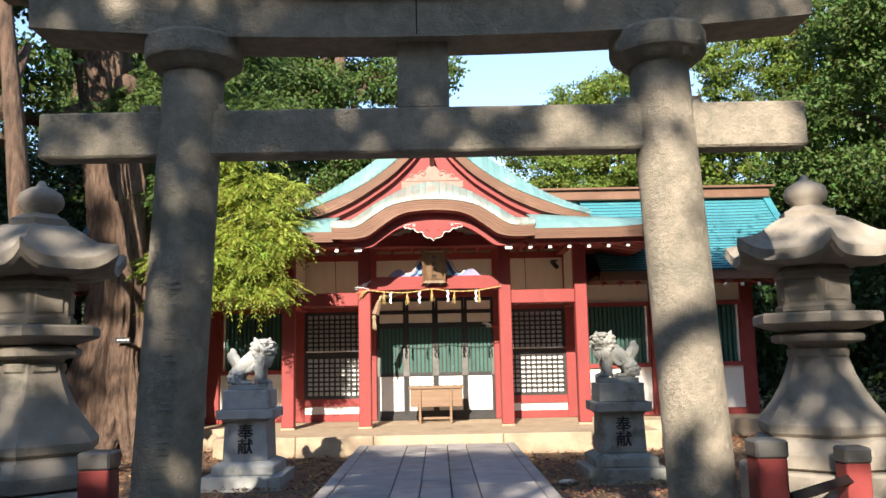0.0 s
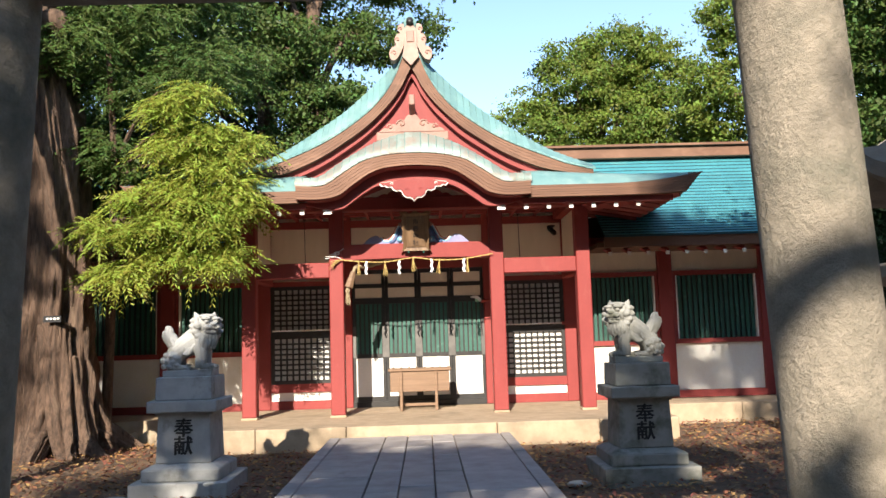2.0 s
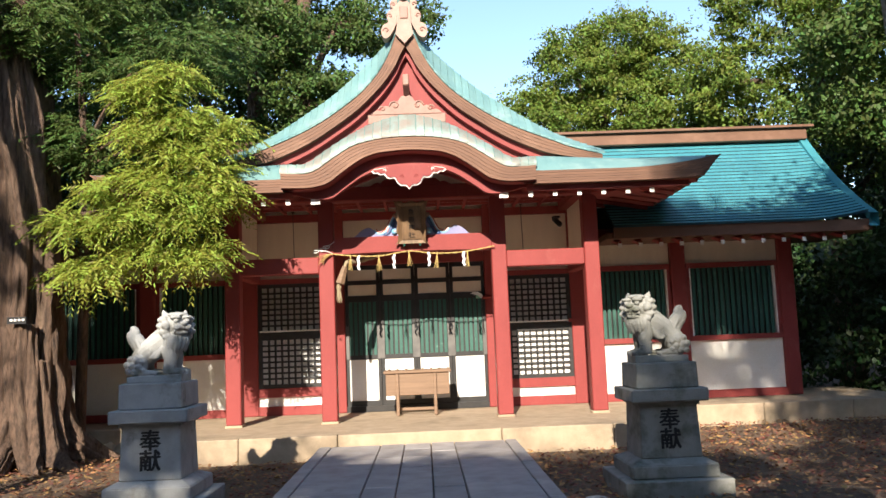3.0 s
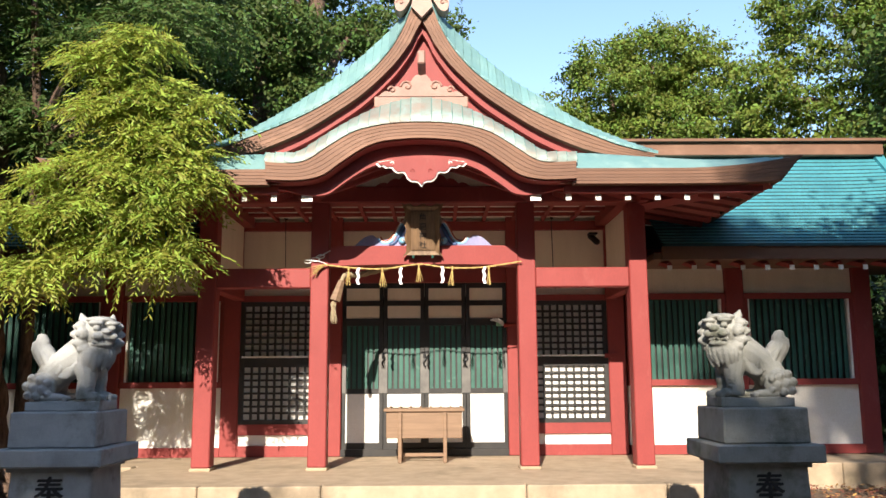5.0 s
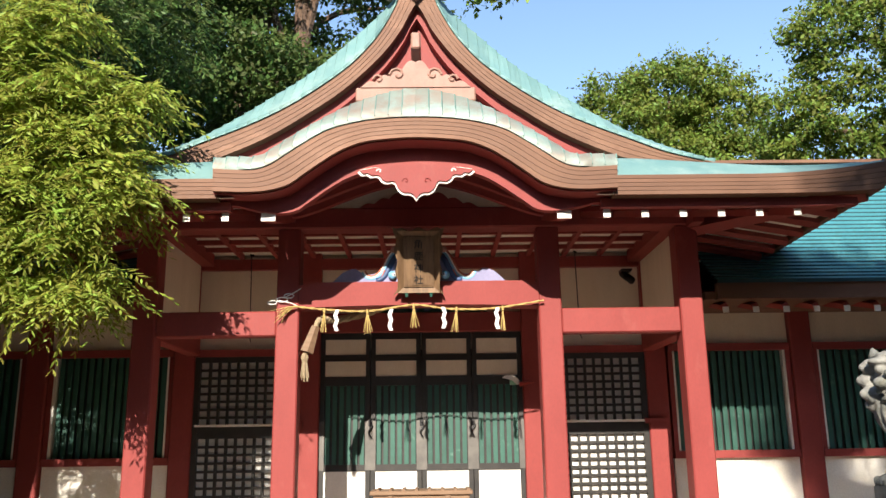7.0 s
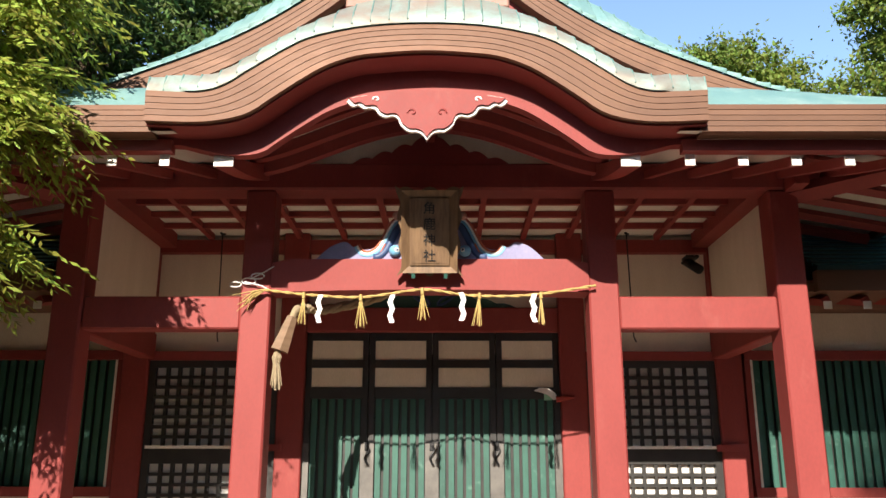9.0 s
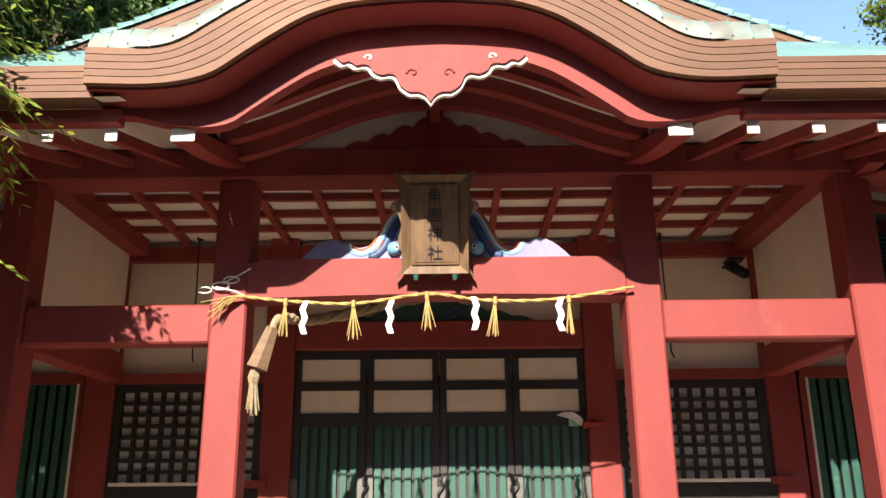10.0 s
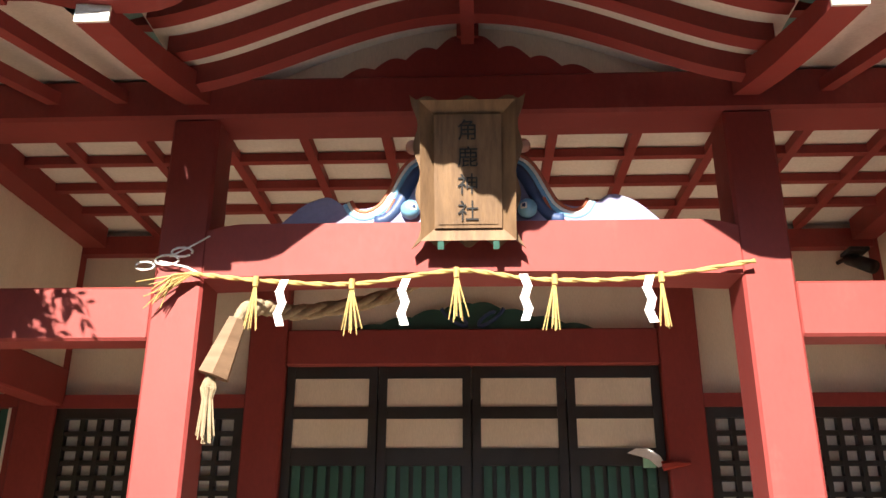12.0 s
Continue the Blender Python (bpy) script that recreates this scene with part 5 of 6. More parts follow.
# ---- red bollards with dark rails ----
def bollard(x, y, top, w=0.105):
    b = thing("fence_post", (x, y, DIRT), "short red wooden fence post with a dark metal cap", "fence post", "fence posts")
    part("shaft", one(x - w, x + w, y - w, y + w, DIRT - 0.03, top - 0.09, bevel=0.008), "red", b)
    part("cap", one(x - w - 0.007, x + w + 0.007, y - w - 0.007, y + w + 0.007, top - 0.092, top, bevel=0.012), "grey_metal", b, "dark dented metal cap")


bollard(1.65, 4.30, 1.105, 0.076), bollard(2.40, 4.95, 0.985, 0.072)
bollard(-1.775, 4.42, 1.10, 0.078), bollard(-2.50, 4.60, 1.01, 0.078)
for a, b in (((1.76, 4.33, 0.80), (2.36, 4.92, 0.80)), ((-1.88, 4.44, 0.80), (-2.42, 4.58, 0.80))):
    r = thing("fence_rail", a, "dark square rail between the fence posts", "rail", "fence rails")
    part("bar", tube(bmesh.new(), [a, b], 0.035, 4), "iron", r)


# ---- old tree ----
def big_tree():
    t = thing("old_tree", (-5.2, 13.6, DIRT), "huge old tree with furrowed reddish bark and spreading roots", "tree")
    line = smooth_line([(-5.22, 13.6, 0.0), (-5.2, 13.6, 1.5), (-5.14, 13.55, 3.2), (-5.40, 13.4, 5.5), (-5.75, 13.3, 8.5), (-6.2, 13.2, 13)], 130)
    rad = [0.50 + 0.34 * math.exp(-p.z / 0.55) - 0.018 * p.z + 0.05 * math.sin(p.z * 1.7) for p in line]
    part("trunk", trunk_bm(bmesh.new(), line, rad, 170, 0.42), "bark", t, smooth=True)
    for k, (dx, dy, ln, z) in enumerate(((0.75, -0.55, 1.1, 1.3), (0.2, -0.9, 1.0, 0.8), (-0.5, -0.8, 1.1, 1.0), (0.95, 0.1, 0.7, 0.9), (0.55, -0.75, 0.8, 1.8))):
        pts = smooth_line([(-5.2 + dx * 0.35, 13.6 + dy * 0.35, z), (-5.2 + dx * 0.62, 13.6 + dy * 0.62, z * 0.45), (-5.2 + dx * 0.95, 13.6 + dy * 0.95, 0.2), (-5.2 + dx * (1 + 0.4 * ln), 13.6 + dy * (1 + 0.4 * ln), 0.02)], 40)
        part("root", trunk_bm(bmesh.new(), pts, [0.24 - 0.0038 * i for i in range(40)], 64, 0.5, k * 3.0), "bark", t, smooth=True)
    bm = bmesh.new()
    bmesh.ops.create_uvsphere(bm, u_segments=18, v_segments=10, radius=1.0, matrix=pose(-5.0, 13.02, 6.0) @ Matrix.Diagonal((0.22, 0.16, 0.20, 1)))
    part("burl", bm, "bark", t, smooth=True)
    for a, b, c, r in (((-5.5, 13.35, 6.4), (-6.6, 12.4, 7.6), (-8.2, 11.6, 8.6), 0.2), ((-5.7, 13.3, 7.6), (-4.6, 12.6, 9.2), (-3.0, 12.0, 10.4), 0.2), ((-5.4, 13.3, 5.8), (-6.6, 12.6, 5.4), (-8.0, 11.5, 6.4), 0.16)):
        part("limb", trunk_bm(bmesh.new(), smooth_line([a, b, c], 14), [r * (1 - 0.055 * i) for i in range(14)], 12, 0.2, a[0]), "bark", t, smooth=True)
    part("crown", crown_mesh("crown", [((-6.5, 12.6, 9.4), (3.2, 2.2, 1.8)), ((-9.0, 12.0, 8.5), (2.5, 2.5, 2.2)), ((-5.2, 14.6, 8.2), (2.0, 1.5, 1.3))], 520, 46, 0.15, "leaf_mid"), "leaf_mid", t)
    tag = thing("tree_tag", (-4.92, 13.0, 1.9), "small black name tag with pale marks nailed to the trunk", "tag")
    part("plate", one(-5.03, -4.80, 12.985, 13.0, 1.86, 1.945), "iron", tag)
    for k in range(4):
        part("mark", one(-4.995 + 0.048 * k, -4.965 + 0.048 * k, 12.98, 12.985, 1.895, 1.92), "white", tag)


big_tree()


# ---- feathery tree before the porch ----
def feather_fronds(lobes_, per, length=0.34, pairs=7, lw=0.10, ww=0.030):
    vs = []
    for (c, r, share) in lobes_:
        k = int(per * share)
        p = np.array(c) + unit(rng.normal(size=(k, 3))) * (rng.random((k, 1)) ** 0.4) * np.array(r)
        p[:, 2] += 0.12 * np.sin(p[:, 0] * 5.1) + 0.1 * np.sin(p[:, 1] * 6.3 + 1)
        out = unit((p - np.array(c)) / np.array(r) + rng.normal(size=(k, 3)) * 0.5)
        a = rng.random(k) * 6.283
        d = unit(np.stack([np.cos(a) * 0.7 + out[:, 0], np.sin(a) * 0.7 + out[:, 1] - 0.35, rng.uniform(-0.65, 0.15, k)], 1))
        side = unit(np.cross(d, np.array((0, 0, 1.0)) + rng.normal(size=(k, 3)) * 0.35))
        ln = length * (0.6 + 0.7 * rng.random((k, 1)))
        for j in range(pairs):
            s = (j + 0.6) / pairs
            b = p + d * ln * s + np.array((0, 0, -0.11)) * (ln / 0.34) * s * s
            fade = (1 - 0.45 * abs(s - 0.45)) * lw * (ln[:, 0] / length)
            for sg in (-1, 1):
                dd = unit(side * sg * 0.8 + d * 0.75 + np.array((0, 0, -0.45)) + rng.normal(size=(k, 3)) * 0.12)
                nn = unit(rng.normal(size=(k, 3)) * 0.45 + np.array((0.0, -0.55, 0.75)))
                wv = unit(np.cross(dd, nn))
                vs.append((b, dd, wv, fade, fade * ww / lw))
    q = [np.concatenate(z) for z in zip(*vs)]
    return leaf_quads(*q)


def feather_tree():
    t = thing("young_tree", (-4.6, 14.2, DIRT), "slender tree with drooping bright green feathery leaves", "tree")
    part("trunk", trunk_bm(bmesh.new(), smooth_line([(-4.75, 14.45, 0), (-4.6, 14.2, 2), (-4.35, 13.6, 4.0), (-4.3, 13.2, 5.6)], 18), [0.085 - 0.003 * i for i in range(18)], 10, 0.1), "bark", t, smooth=True)
    lob = [((-3.95, 12.9, 2.62), (0.26, 0.25, 0.12), 0.3), ((-3.2, 12.95, 2.66), (0.30, 0.25, 0.11), 0.3), ((-2.66, 13.0, 2.72), (0.26, 0.22, 0.11), 0.28), ((-4.2, 12.9, 3.12), (0.26, 0.3, 0.10), 0.22), ((-3.55, 12.85, 3.12), (0.34, 0.3, 0.10), 0.35),
           ((-2.9, 12.9, 3.2), (0.30, 0.28, 0.10), 0.32), ((-2.42, 12.95, 3.28), (0.24, 0.22, 0.12), 0.28), ((-3.1, 12.9, 3.55), (0.38, 0.32, 0.10), 0.42), ((-2.5, 12.95, 3.58), (0.26, 0.22, 0.09), 0.25), ((-3.75, 12.9, 3.55), (0.22, 0.25, 0.09), 0.18),
           ((-2.72, 12.95, 3.98), (0.36, 0.3, 0.12), 0.42), ((-3.25, 12.9, 4.1), (0.32, 0.3, 0.12), 0.36), ((-2.85, 12.95, 4.42), (0.32, 0.28, 0.12), 0.36), ((-3.35, 12.95, 4.62), (0.30, 0.28, 0.12), 0.28), ((-3.0, 13.0, 4.95), (0.26, 0.25, 0.12), 0.22), ((-2.35, 13.0, 4.12), (0.18, 0.2, 0.08), 0.14)]
    # Fronds hanging in shade, with that shade put into a darker leaf green.
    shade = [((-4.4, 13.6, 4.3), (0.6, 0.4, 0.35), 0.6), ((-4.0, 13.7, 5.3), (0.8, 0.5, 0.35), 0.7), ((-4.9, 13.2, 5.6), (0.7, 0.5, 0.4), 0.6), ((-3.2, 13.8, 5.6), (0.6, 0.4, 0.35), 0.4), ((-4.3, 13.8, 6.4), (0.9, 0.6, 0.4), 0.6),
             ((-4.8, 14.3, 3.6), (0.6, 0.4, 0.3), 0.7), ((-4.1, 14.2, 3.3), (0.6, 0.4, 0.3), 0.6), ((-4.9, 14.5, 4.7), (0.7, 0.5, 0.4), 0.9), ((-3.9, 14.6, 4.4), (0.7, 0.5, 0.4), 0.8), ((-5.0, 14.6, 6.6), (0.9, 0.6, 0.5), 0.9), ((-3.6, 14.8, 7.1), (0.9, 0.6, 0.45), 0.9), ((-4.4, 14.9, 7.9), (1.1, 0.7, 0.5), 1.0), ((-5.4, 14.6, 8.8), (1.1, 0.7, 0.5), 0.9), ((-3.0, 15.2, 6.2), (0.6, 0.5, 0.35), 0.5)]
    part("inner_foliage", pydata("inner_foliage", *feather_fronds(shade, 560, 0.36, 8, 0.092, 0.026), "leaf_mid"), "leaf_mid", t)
    for c, r, _ in lob:
        part("branch", trunk_bm(bmesh.new(), smooth_line([(-4.4, 13.6, min(c[2], 3.9)), ((c[0] - 4.4) / 2, (c[1] + 13.5) / 2, c[2] + 0.05), (c[0] + r[0] * 0.6, c[1] - 0.1, c[2] - 0.15)], 10), [0.035 - 0.003 * i for i in range(10)], 6, 0.1), "bark", t)
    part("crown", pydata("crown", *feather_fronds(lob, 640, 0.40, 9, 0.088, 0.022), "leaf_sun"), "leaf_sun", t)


feather_tree()


# ---- rocks and small things beside the old tree ----
def rock(x, y, r, h, k):
    bm = bmesh.new()
    bmesh.ops.create_icosphere(bm, subdivisions=3, radius=1.0)
    for v in bm.verts:
        v.co *= 1 + 0.35 * noise.noise(v.co * 1.3 + Vector((k * 5.1, 0, 0))) + 0.12 * noise.noise(v.co * 3.7 + Vector((0, k, 0)))
    bmesh.ops.transform(bm, matrix=Matrix.Translation((x, y, DIRT + h * 0.3)) @ Matrix.Diagonal((r, r * 0.8, h, 1)), verts=bm.verts)
    solid("rock", bm, "rock", "rough pale garden rock at the edge of the soil", "rock", "edging rocks", smooth=True)


for k, (x, y, r, h) in enumerate(((-4.55, 14.1, 0.17, 0.22), (-4.25, 14.15, 0.13, 0.12), (-4.0, 14.15, 0.13, 0.15), (-3.78, 14.1, 0.12, 0.18), (-3.55, 14.15, 0.14, 0.14), (-4.8, 14.05, 0.16, 0.08))):
    rock(x, y, r, h, k)
bk = thing("red_bucket", (-5.3, 15.2, PLINTH), "red fire bucket standing by the wall", "bucket")
part("body", lathe(bmesh.new(), [(0.10, PLINTH), (0.13, PLINTH + 0.2), (0.135, PLINTH + 0.21)], 18, -5.3, 15.3), "red", bk, smooth=True)
part("water", lathe(bmesh.new(), [(0.12, PLINTH + 0.205), (0.12, PLINTH + 0.215)], 18, -5.3, 15.3), "black", bk)
for x, y, w in ((-2.86, 9.7, 0.16), (1.45, 9.75, 0.12)):
    bm = bmesh.new()
    bmesh.ops.create_icosphere(bm, subdivisions=2, radius=1.0, matrix=Matrix.Translation((x, y, DIRT)) @ Matrix.Diagonal((w, w * 0.7, 0.035, 1)))
    solid("stepping_stone", bm, "pale_granite", "flat pale stone half sunk in the soil", "stone", "stepping stones", smooth=True)


# ---- trees around ----
def woods(name, label, lobes_, clumps, leaves, size, mat, trunks=(), spread=0.42, limbs=True):
    x = float(np.mean([c[0] for c, _ in lobes_]))
    y = float(np.mean([c[1] for c, _ in lobes_]))
    t = thing(name, (x, y, DIRT), label, "tree")
    for (bx, by, tx, ty, tz, r) in trunks:
        part("trunk", trunk_bm(bmesh.new(), smooth_line([(bx, by, 0), ((bx * 2 + tx) / 3, (by * 2 + ty) / 3, tz * 0.4), (tx, ty, tz)], 16), [r * (1 - 0.045 * i) for i in range(16)], 14, 0.2, bx), "bark", t, smooth=True)
        if limbs:
            for c, rr in lobes_:
                z = min(c[2] - 0.3 * rr[2], tz * 0.85)
                part("limb", trunk_bm(bmesh.new(), smooth_line([(bx + (tx - bx) * z / tz, by + (ty - by) * z / tz, z * 0.8), ((c[0] + bx) / 2, (c[1] + by) / 2, (z + c[2]) / 2), c], 9), [r * 0.4 * (1 - 0.09 * i) for i in range(9)], 8, 0.2), "bark", t)
    part("crown", crown_mesh("crown", lobes_, clumps, leaves, size, mat, spread=spread), mat, t)
    return t


woods("broadleaf_tree", "rounded bright green broadleaf tree behind the hall", [((3.3, 24.5, 7.1), (1.1, 1.2, 0.9)), ((4.4, 24.5, 8.5), (1.2, 1.3, 1.2)), ((5.6, 24.4, 9.2), (1.1, 1.2, 0.9)), ((5.4, 24.2, 7.3), (1.3, 1.3, 1.0)), ((4.2, 24.2, 6.0), (1.4, 1.2, 0.9)), ((6.8, 24.2, 6.9), (1.4, 1.4, 1.3)), ((6.6, 24.3, 8.6), (1.0, 1.0, 0.8)), ((6.2, 24, 5.4), (1.8, 1.2, 0.9))], 1050, 110, 0.092, "leaf_green", [(5, 25.2, 5, 25, 8, 0.25)], 0.22)
woods("broadleaf_tree", "tall green broadleaf tree overhanging the wing roof", [((7.6, 21.5, 7.2), (1.3, 1.3, 1.0)), ((8.4, 21.3, 9.0), (1.4, 1.4, 1.1)), ((10.0, 21, 10.4), (1.8, 1.6, 1.3)), ((9.2, 20.6, 5.6), (1.7, 1.2, 1.0)), ((10.4, 20.8, 7.6), (1.6, 1.4, 1.2)), ((12.2, 21, 8.4), (2.0, 1.8, 1.8)), ((11.0, 20.5, 12.6), (2.4, 2, 1.4)), ((8.2, 21.2, 11.6), (1.5, 1.3, 1.0)), ((12.0, 20.5, 5.5), (1.8, 1.5, 1.6)), ((7.2, 21.8, 5.4), (1.2, 1.0, 0.8)), ((13.5, 20, 12), (2.2, 2, 2.0))], 1750, 105, 0.095, "leaf_green", [(10, 22, 10, 22, 11, 0.32)], 0.23)
woods("broadleaf_tree", "green tree with low branches over the wing roof end", [((8.1, 17.4, 5.3), (1.1, 0.8, 0.5)), ((9.4, 16.4, 4.9), (1.3, 1.0, 0.7)), ((9.8, 15.6, 7.4), (1.7, 1.3, 1.2)), ((8.4, 15.8, 7.9), (1.1, 1.0, 0.7)), ((9.6, 15.2, 10.0), (2.0, 1.4, 1.2)), ((7.6, 16.6, 6.4), (0.8, 0.7, 0.45))], 760, 60, 0.11, "leaf_mid", [(10.6, 17, 9.6, 16, 8, 0.28)], 0.26)
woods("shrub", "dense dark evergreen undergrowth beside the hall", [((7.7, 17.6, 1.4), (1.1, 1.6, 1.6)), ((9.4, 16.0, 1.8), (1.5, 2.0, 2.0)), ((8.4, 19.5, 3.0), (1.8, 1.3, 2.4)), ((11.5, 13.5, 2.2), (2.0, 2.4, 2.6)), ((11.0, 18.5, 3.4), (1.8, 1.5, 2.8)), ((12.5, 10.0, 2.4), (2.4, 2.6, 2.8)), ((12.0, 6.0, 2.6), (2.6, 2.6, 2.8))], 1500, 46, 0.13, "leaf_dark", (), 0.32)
woods("dark_tree", "tall dark evergreen behind the hall", [((-2.2, 23, 7.4), (1.3, 1.2, 0.9)), ((-3.6, 22.5, 9.0), (1.5, 1.3, 0.9)), ((-3.4, 23, 6.2), (1.5, 1.2, 0.8)), ((-1.4, 24.5, 9.9), (1.2, 1.1, 0.8)), ((-4.6, 23, 11.4), (2.0, 1.5, 1.1)), ((-2.0, 23.5, 12.2), (1.5, 1.2, 0.9)), ((-1.9, 24, 5.6), (1.2, 1.0, 0.7))], 760, 76, 0.118, "leaf_mid", [(-2.6, 23.5, -2.9, 23.5, 16, 0.32), (-4.3, 24.5, -4.3, 24.5, 16, 0.28)], 0.26)
woods("dark_tree", "tall dark evergreen beside the hall", [((-6.2, 20.5, 6.2), (1.6, 1.4, 1.0)), ((-7.4, 20, 8.4), (1.9, 1.6, 1.2)), ((-5.6, 20.5, 9.9), (1.5, 1.3, 0.9)), ((-4.9, 20.6, 7.9), (1.1, 1.0, 0.7)), ((-9.0, 19, 5.8), (2.0, 1.7, 1.6)), ((-8.5, 19.5, 11.5), (2.3, 1.8, 1.5)), ((-5.9, 20.5, 12.6), (1.8, 1.4, 1.0))], 1000, 76, 0.118, "leaf_mid", [(-5.6, 20.5, -5.9, 20.5, 15, 0.34), (-8.6, 19.5, -8.6, 19.5, 13, 0.3)], 0.26)
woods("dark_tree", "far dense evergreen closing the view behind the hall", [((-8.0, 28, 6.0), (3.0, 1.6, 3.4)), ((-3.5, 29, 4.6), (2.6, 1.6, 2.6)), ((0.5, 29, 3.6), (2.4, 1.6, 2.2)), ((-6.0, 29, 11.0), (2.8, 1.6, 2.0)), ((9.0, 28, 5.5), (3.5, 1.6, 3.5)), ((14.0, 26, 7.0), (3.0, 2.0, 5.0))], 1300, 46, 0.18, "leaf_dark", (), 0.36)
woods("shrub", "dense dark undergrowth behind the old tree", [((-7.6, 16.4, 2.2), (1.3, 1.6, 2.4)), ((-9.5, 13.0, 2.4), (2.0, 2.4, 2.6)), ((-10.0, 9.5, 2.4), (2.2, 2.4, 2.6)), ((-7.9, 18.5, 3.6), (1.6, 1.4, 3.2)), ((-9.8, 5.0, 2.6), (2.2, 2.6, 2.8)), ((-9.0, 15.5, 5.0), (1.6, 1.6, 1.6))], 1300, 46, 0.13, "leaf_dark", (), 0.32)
woods("dark_tree", "dark evergreen with hanging foliage and a leaning trunk", [((-8.3, 10.6, 5.6), (1.5, 1.3, 1.0)), ((-7.6, 10.4, 7.4), (1.4, 1.2, 0.9)), ((-6.8, 11.8, 7.6), (1.1, 1.0, 0.6)), ((-6.4, 12.0, 5.9), (0.8, 0.7, 0.5))], 520, 56, 0.11, "leaf_mid", [(-4.62, 9.7, -5.7, 10.0, 8.5, 0.19)], 0.24)
woods("dark_tree", "dense dark evergreen filling the gaps behind the hall", [((-1.2, 26, 6.6), (1.3, 1.0, 1.0)), ((-2.4, 26, 8.2), (1.4, 1.0, 1.1)), ((-4.0, 26, 7.4), (1.5, 1.0, 1.3)), ((-5.4, 25.5, 9.6), (1.6, 1.1, 1.4)), ((-3.2, 26, 11.0), (1.5, 1.0, 1.2)), ((-1.0, 26, 12.4), (1.2, 1.0, 0.9)), ((-7.6, 25, 12.0), (2.0, 1.2, 1.8)), ((-4.6, 26, 13.6), (2.0, 1.2, 1.4)), ((-9.6, 24, 9.5), (2.0, 1.2, 2.0)), ((0.2, 26.5, 10.8), (0.7, 0.6, 0.6))], 900, 60, 0.15, "leaf_mid", [(-4.6, 26.6, -4.4, 26.6, 14, 0.34)], 0.34)
# out of view: its limb is placed to shade the right wing wall
woods("broadleaf_tree", "unseen tree added to shade the wing with its high limb", [((3.5, 6.0, 7.25), (0.9, 0.8, 0.6)), ((4.5, 6.2, 7.5), (0.9, 0.8, 0.6)), ((5.6, 6.0, 8.0), (1.3, 1.0, 1.0)), ((7.4, 5.0, 8.6), (1.8, 1.6, 1.5))], 420, 60, 0.12, "leaf_mid", [(8.6, 4.5, 8.0, 4.8, 8.5, 0.24)], 0.30)
# a branch reaching over from beyond the gable
br = thing("overhanging_branch", (3.0, 22.0, 12.0), "leafy branch of a tall tree reaching across the sky", "branch")
part("wood", trunk_bm(bmesh.new(), smooth_line([(7.5, 22.5, 13.6), (4.5, 21.8, 11.6), (2.2, 21.4, 11.2), (1.0, 21.2, 10.2)], 14), [0.10 - 0.006 * i for i in range(14)], 8, 0.15), "bark", br)
part("leaves", crown_mesh("leaves", [((2.4, 21.4, 11.1), (0.9, 0.6, 0.5)), ((1.2, 21.2, 10.2), (0.5, 0.4, 0.45)), ((4.2, 21.8, 12.1), (1.2, 0.8, 0.7))], 120, 50, 0.13, "leaf_green", spread=0.22), "leaf_green", br)

# unseen woods behind the walker, added so their shade lies over gate and soil
woods("tall_tree", "tall leafy tree behind the approach", [((-7.6, -8.5, 6.0), (2.0, 1.6, 3.0)), ((-3.6, -8.0, 5.4), (2.0, 1.6, 4.2)), ((-5.4, -8.0, 9.9), (1.5, 1.2, 0.8)), ((-2.6, -8.0, 9.8), (1.0, 0.9, 0.8)), ((-1.0, -8.0, 10.3), (0.9, 0.9, 0.6)), ((0.2, -8.0, 8.5), (0.36, 0.4, 0.6)), ((-0.6, -8.2, 5.2), (1.6, 1.4, 2.0))], 640, 46, 0.20, "leaf_mid", [(-6.8, -9, -6.8, -9, 8, 0.3), (-3.0, -9, -3.0, -9, 9, 0.3)], 0.36)
woods("tall_tree", "unseen tall leafy tree added to shade the gate and wing", [((0.9, -7.6, 14.2), (1.5, 1.3, 1.3)), ((3.0, -7.6, 12.4), (1.6, 1.5, 2.6)), ((5.2, -7.6, 9.0), (2.4, 1.8, 4.4)), ((2.6, -7.8, 5.6), (1.8, 1.6, 3.2)), ((1.2, -8.0, 10.4), (0.9, 0.9, 0.8)), ((8.5, -7.0, 7.0), (2.4, 2.0, 5.0))], 760, 46, 0.20, "leaf_mid", [(4.5, -8.4, 4.5, -8.4, 12, 0.3), (1.6, -8.6, 1.2, -8.2, 14, 0.24)], 0.36)
# unseen side trees, added to hold skylight off the hall
woods("tall_tree", "unseen leafy tree added on the west side to block skylight", [((-12.0, -5.5, 8.0), (2.6, 2.2, 5.6)), ((-13.0, -0.5, 8.0), (2.4, 2.6, 6.0)), ((-10.2, -7.2, 13.6), (1.6, 1.6, 1.8)), ((-13.5, 5.5, 8.5), (2.2, 2.8, 6.0)), ((-13.5, 11, 9), (2.2, 2.6, 6.0))], 1300, 46, 0.22, "leaf_mid", [(-11.5, -6, -11.5, -6, 12, 0.3), (-13.5, 6, -13.5, 6, 12, 0.3)], 0.40)
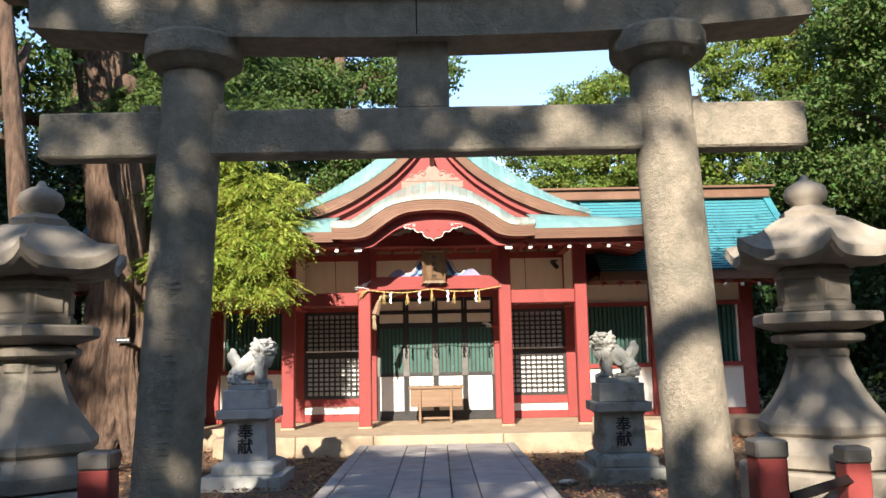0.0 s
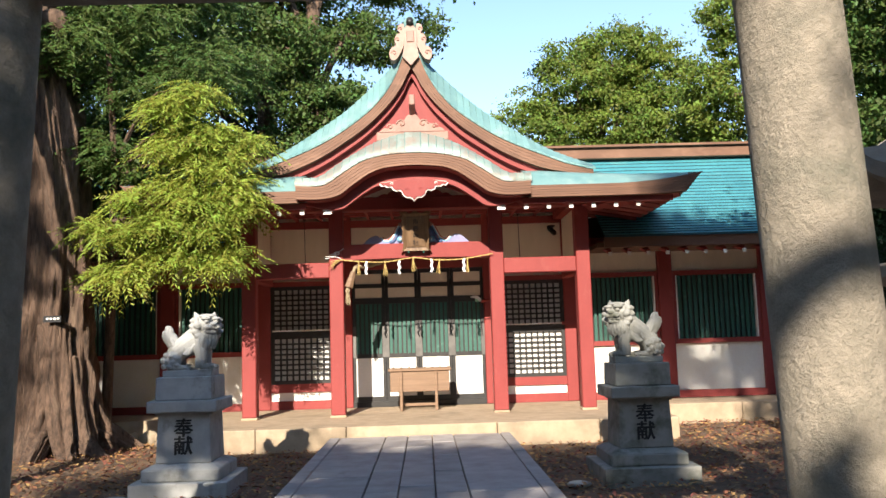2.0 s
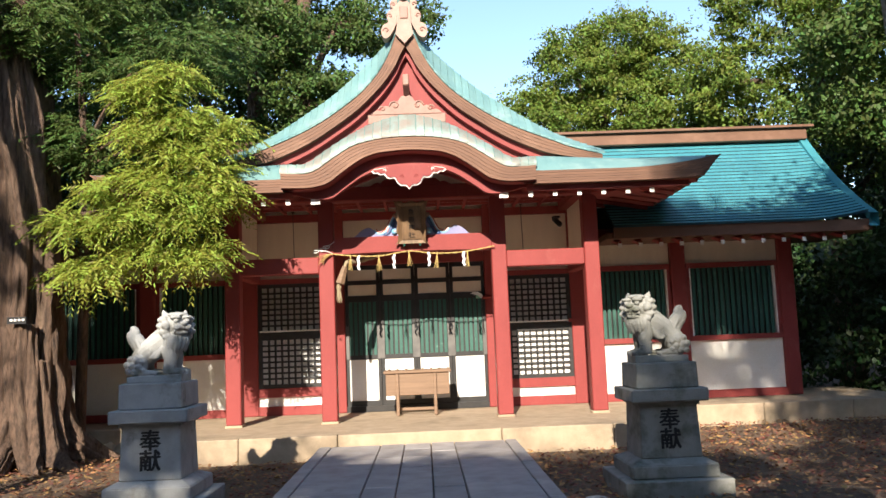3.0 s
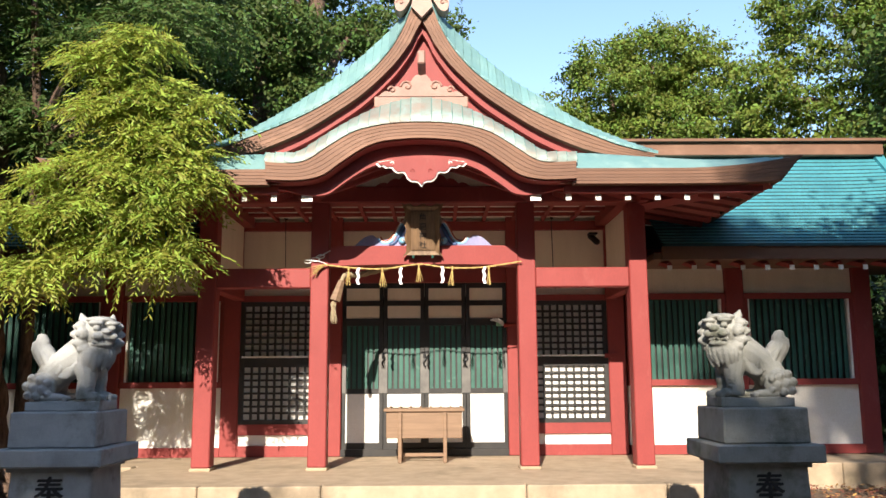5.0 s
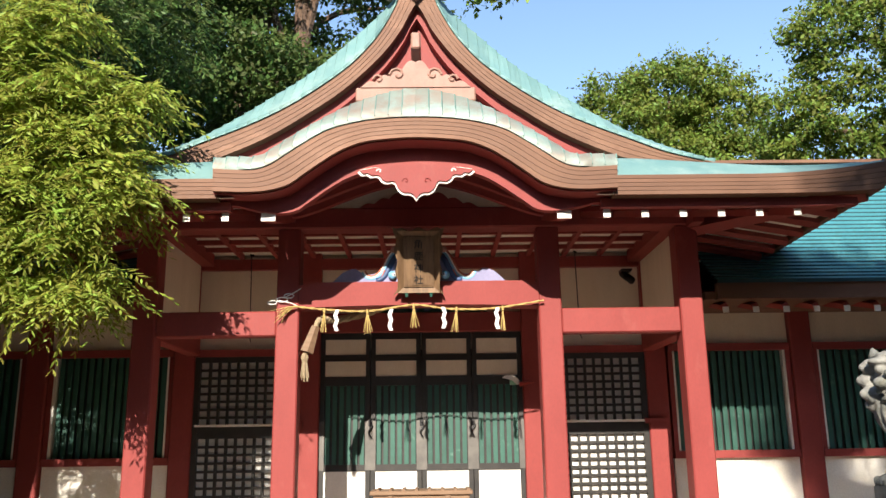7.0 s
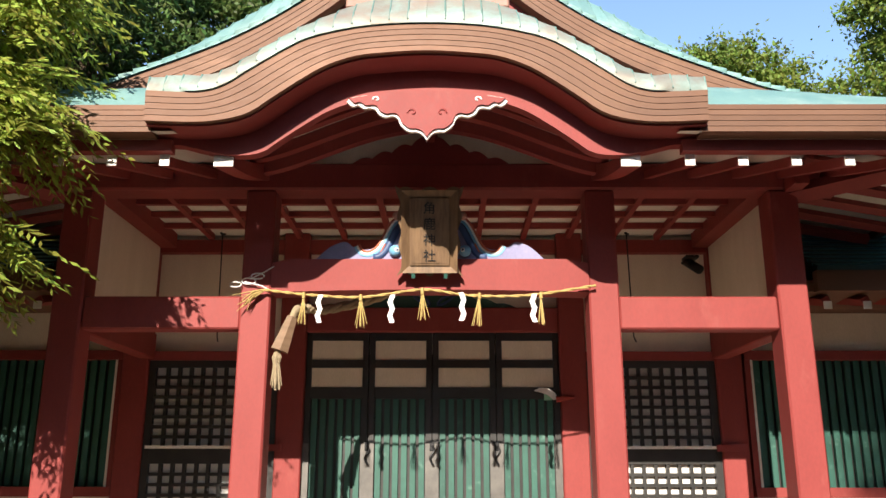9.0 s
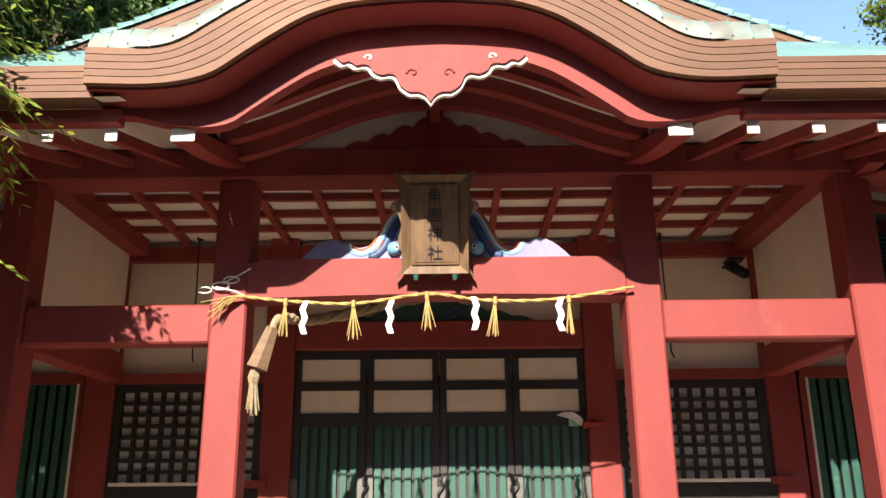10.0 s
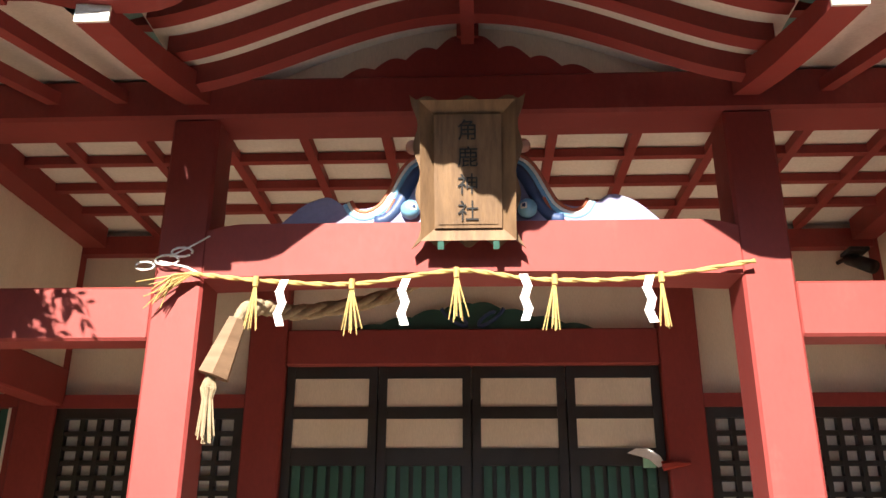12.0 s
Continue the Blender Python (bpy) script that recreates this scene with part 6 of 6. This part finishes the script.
woods("tall_tree", "unseen leafy tree added on the east side to block skylight", [((11.0, -2.0, 8.0), (2.2, 2.8, 6.5)), ((14.0, 3.5, 9.0), (2.2, 2.8, 7.0)), ((14.5, 9.5, 9.0), (2.2, 2.8, 7.0)), ((10.8, 9.5, 7.5), (1.6, 2.4, 4.5)), ((14.0, 15, 9.0), (2.2, 2.6, 7.0))], 1300, 46, 0.22, "leaf_mid", [(11.5, -2, 11.5, -2, 12, 0.3), (14, 9, 14, 9, 13, 0.3)], 0.40)

# added backdrop banks all round: they close the precinct and block the low sky
def bank(name, pts, height):
    bm = bmesh.new()
    low, mid, top = [], [], []
    for i in range(41):
        t = i / 40 * (len(pts) - 1)
        k = min(int(t), len(pts) - 2)
        p = Vector(pts[k]).lerp(Vector(pts[k + 1]), t - k)
        h = height * (1 + 0.25 * noise.noise(Vector((p.x * 0.13, p.y * 0.13, 1.0))))
        out = (p - Vector((0, 9, 0))).normalized()
        low.append((p.x, p.y, 0.0)), mid.append((p.x + out.x * 1.5, p.y + out.y * 1.5, h * 0.6)), top.append((p.x + out.x * 4, p.y + out.y * 4, h))
    grid_faces(bm, [low, mid, top])
    solid(name, bm, "wooded", "dark bank added to close the precinct and block low sky", "slope", kind="structure", smooth=True)


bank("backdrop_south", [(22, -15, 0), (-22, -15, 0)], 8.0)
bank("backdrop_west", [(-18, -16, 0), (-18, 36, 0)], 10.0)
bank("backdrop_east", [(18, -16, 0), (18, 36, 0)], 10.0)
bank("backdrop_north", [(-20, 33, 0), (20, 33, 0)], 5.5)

# ---- paving stones of the path ----
srng = random.Random(11)
COLS = ((-1.235, -1.09, 1.2, 1.9), (-1.09, -0.50, 0.9, 1.6), (-0.50, -0.215, 0.5, 1.2), (-0.215, 0.095, 0.45, 1.1), (0.095, 0.37, 0.5, 1.2), (0.37, 0.975, 0.9, 1.6), (0.975, 1.115, 1.2, 1.9))
for x0, x1, lo, hi in COLS:
    y = 12.785
    while y > -4.5:
        ln = srng.uniform(lo, hi)
        z = PATH_Z + srng.uniform(-0.006, 0.004)
        part("paving_stone", one(x0 + 0.006, x1 - 0.006, y - ln + 0.006, y - 0.004, 0.12, z, bevel=0.006), "paving", path)
        y -= ln
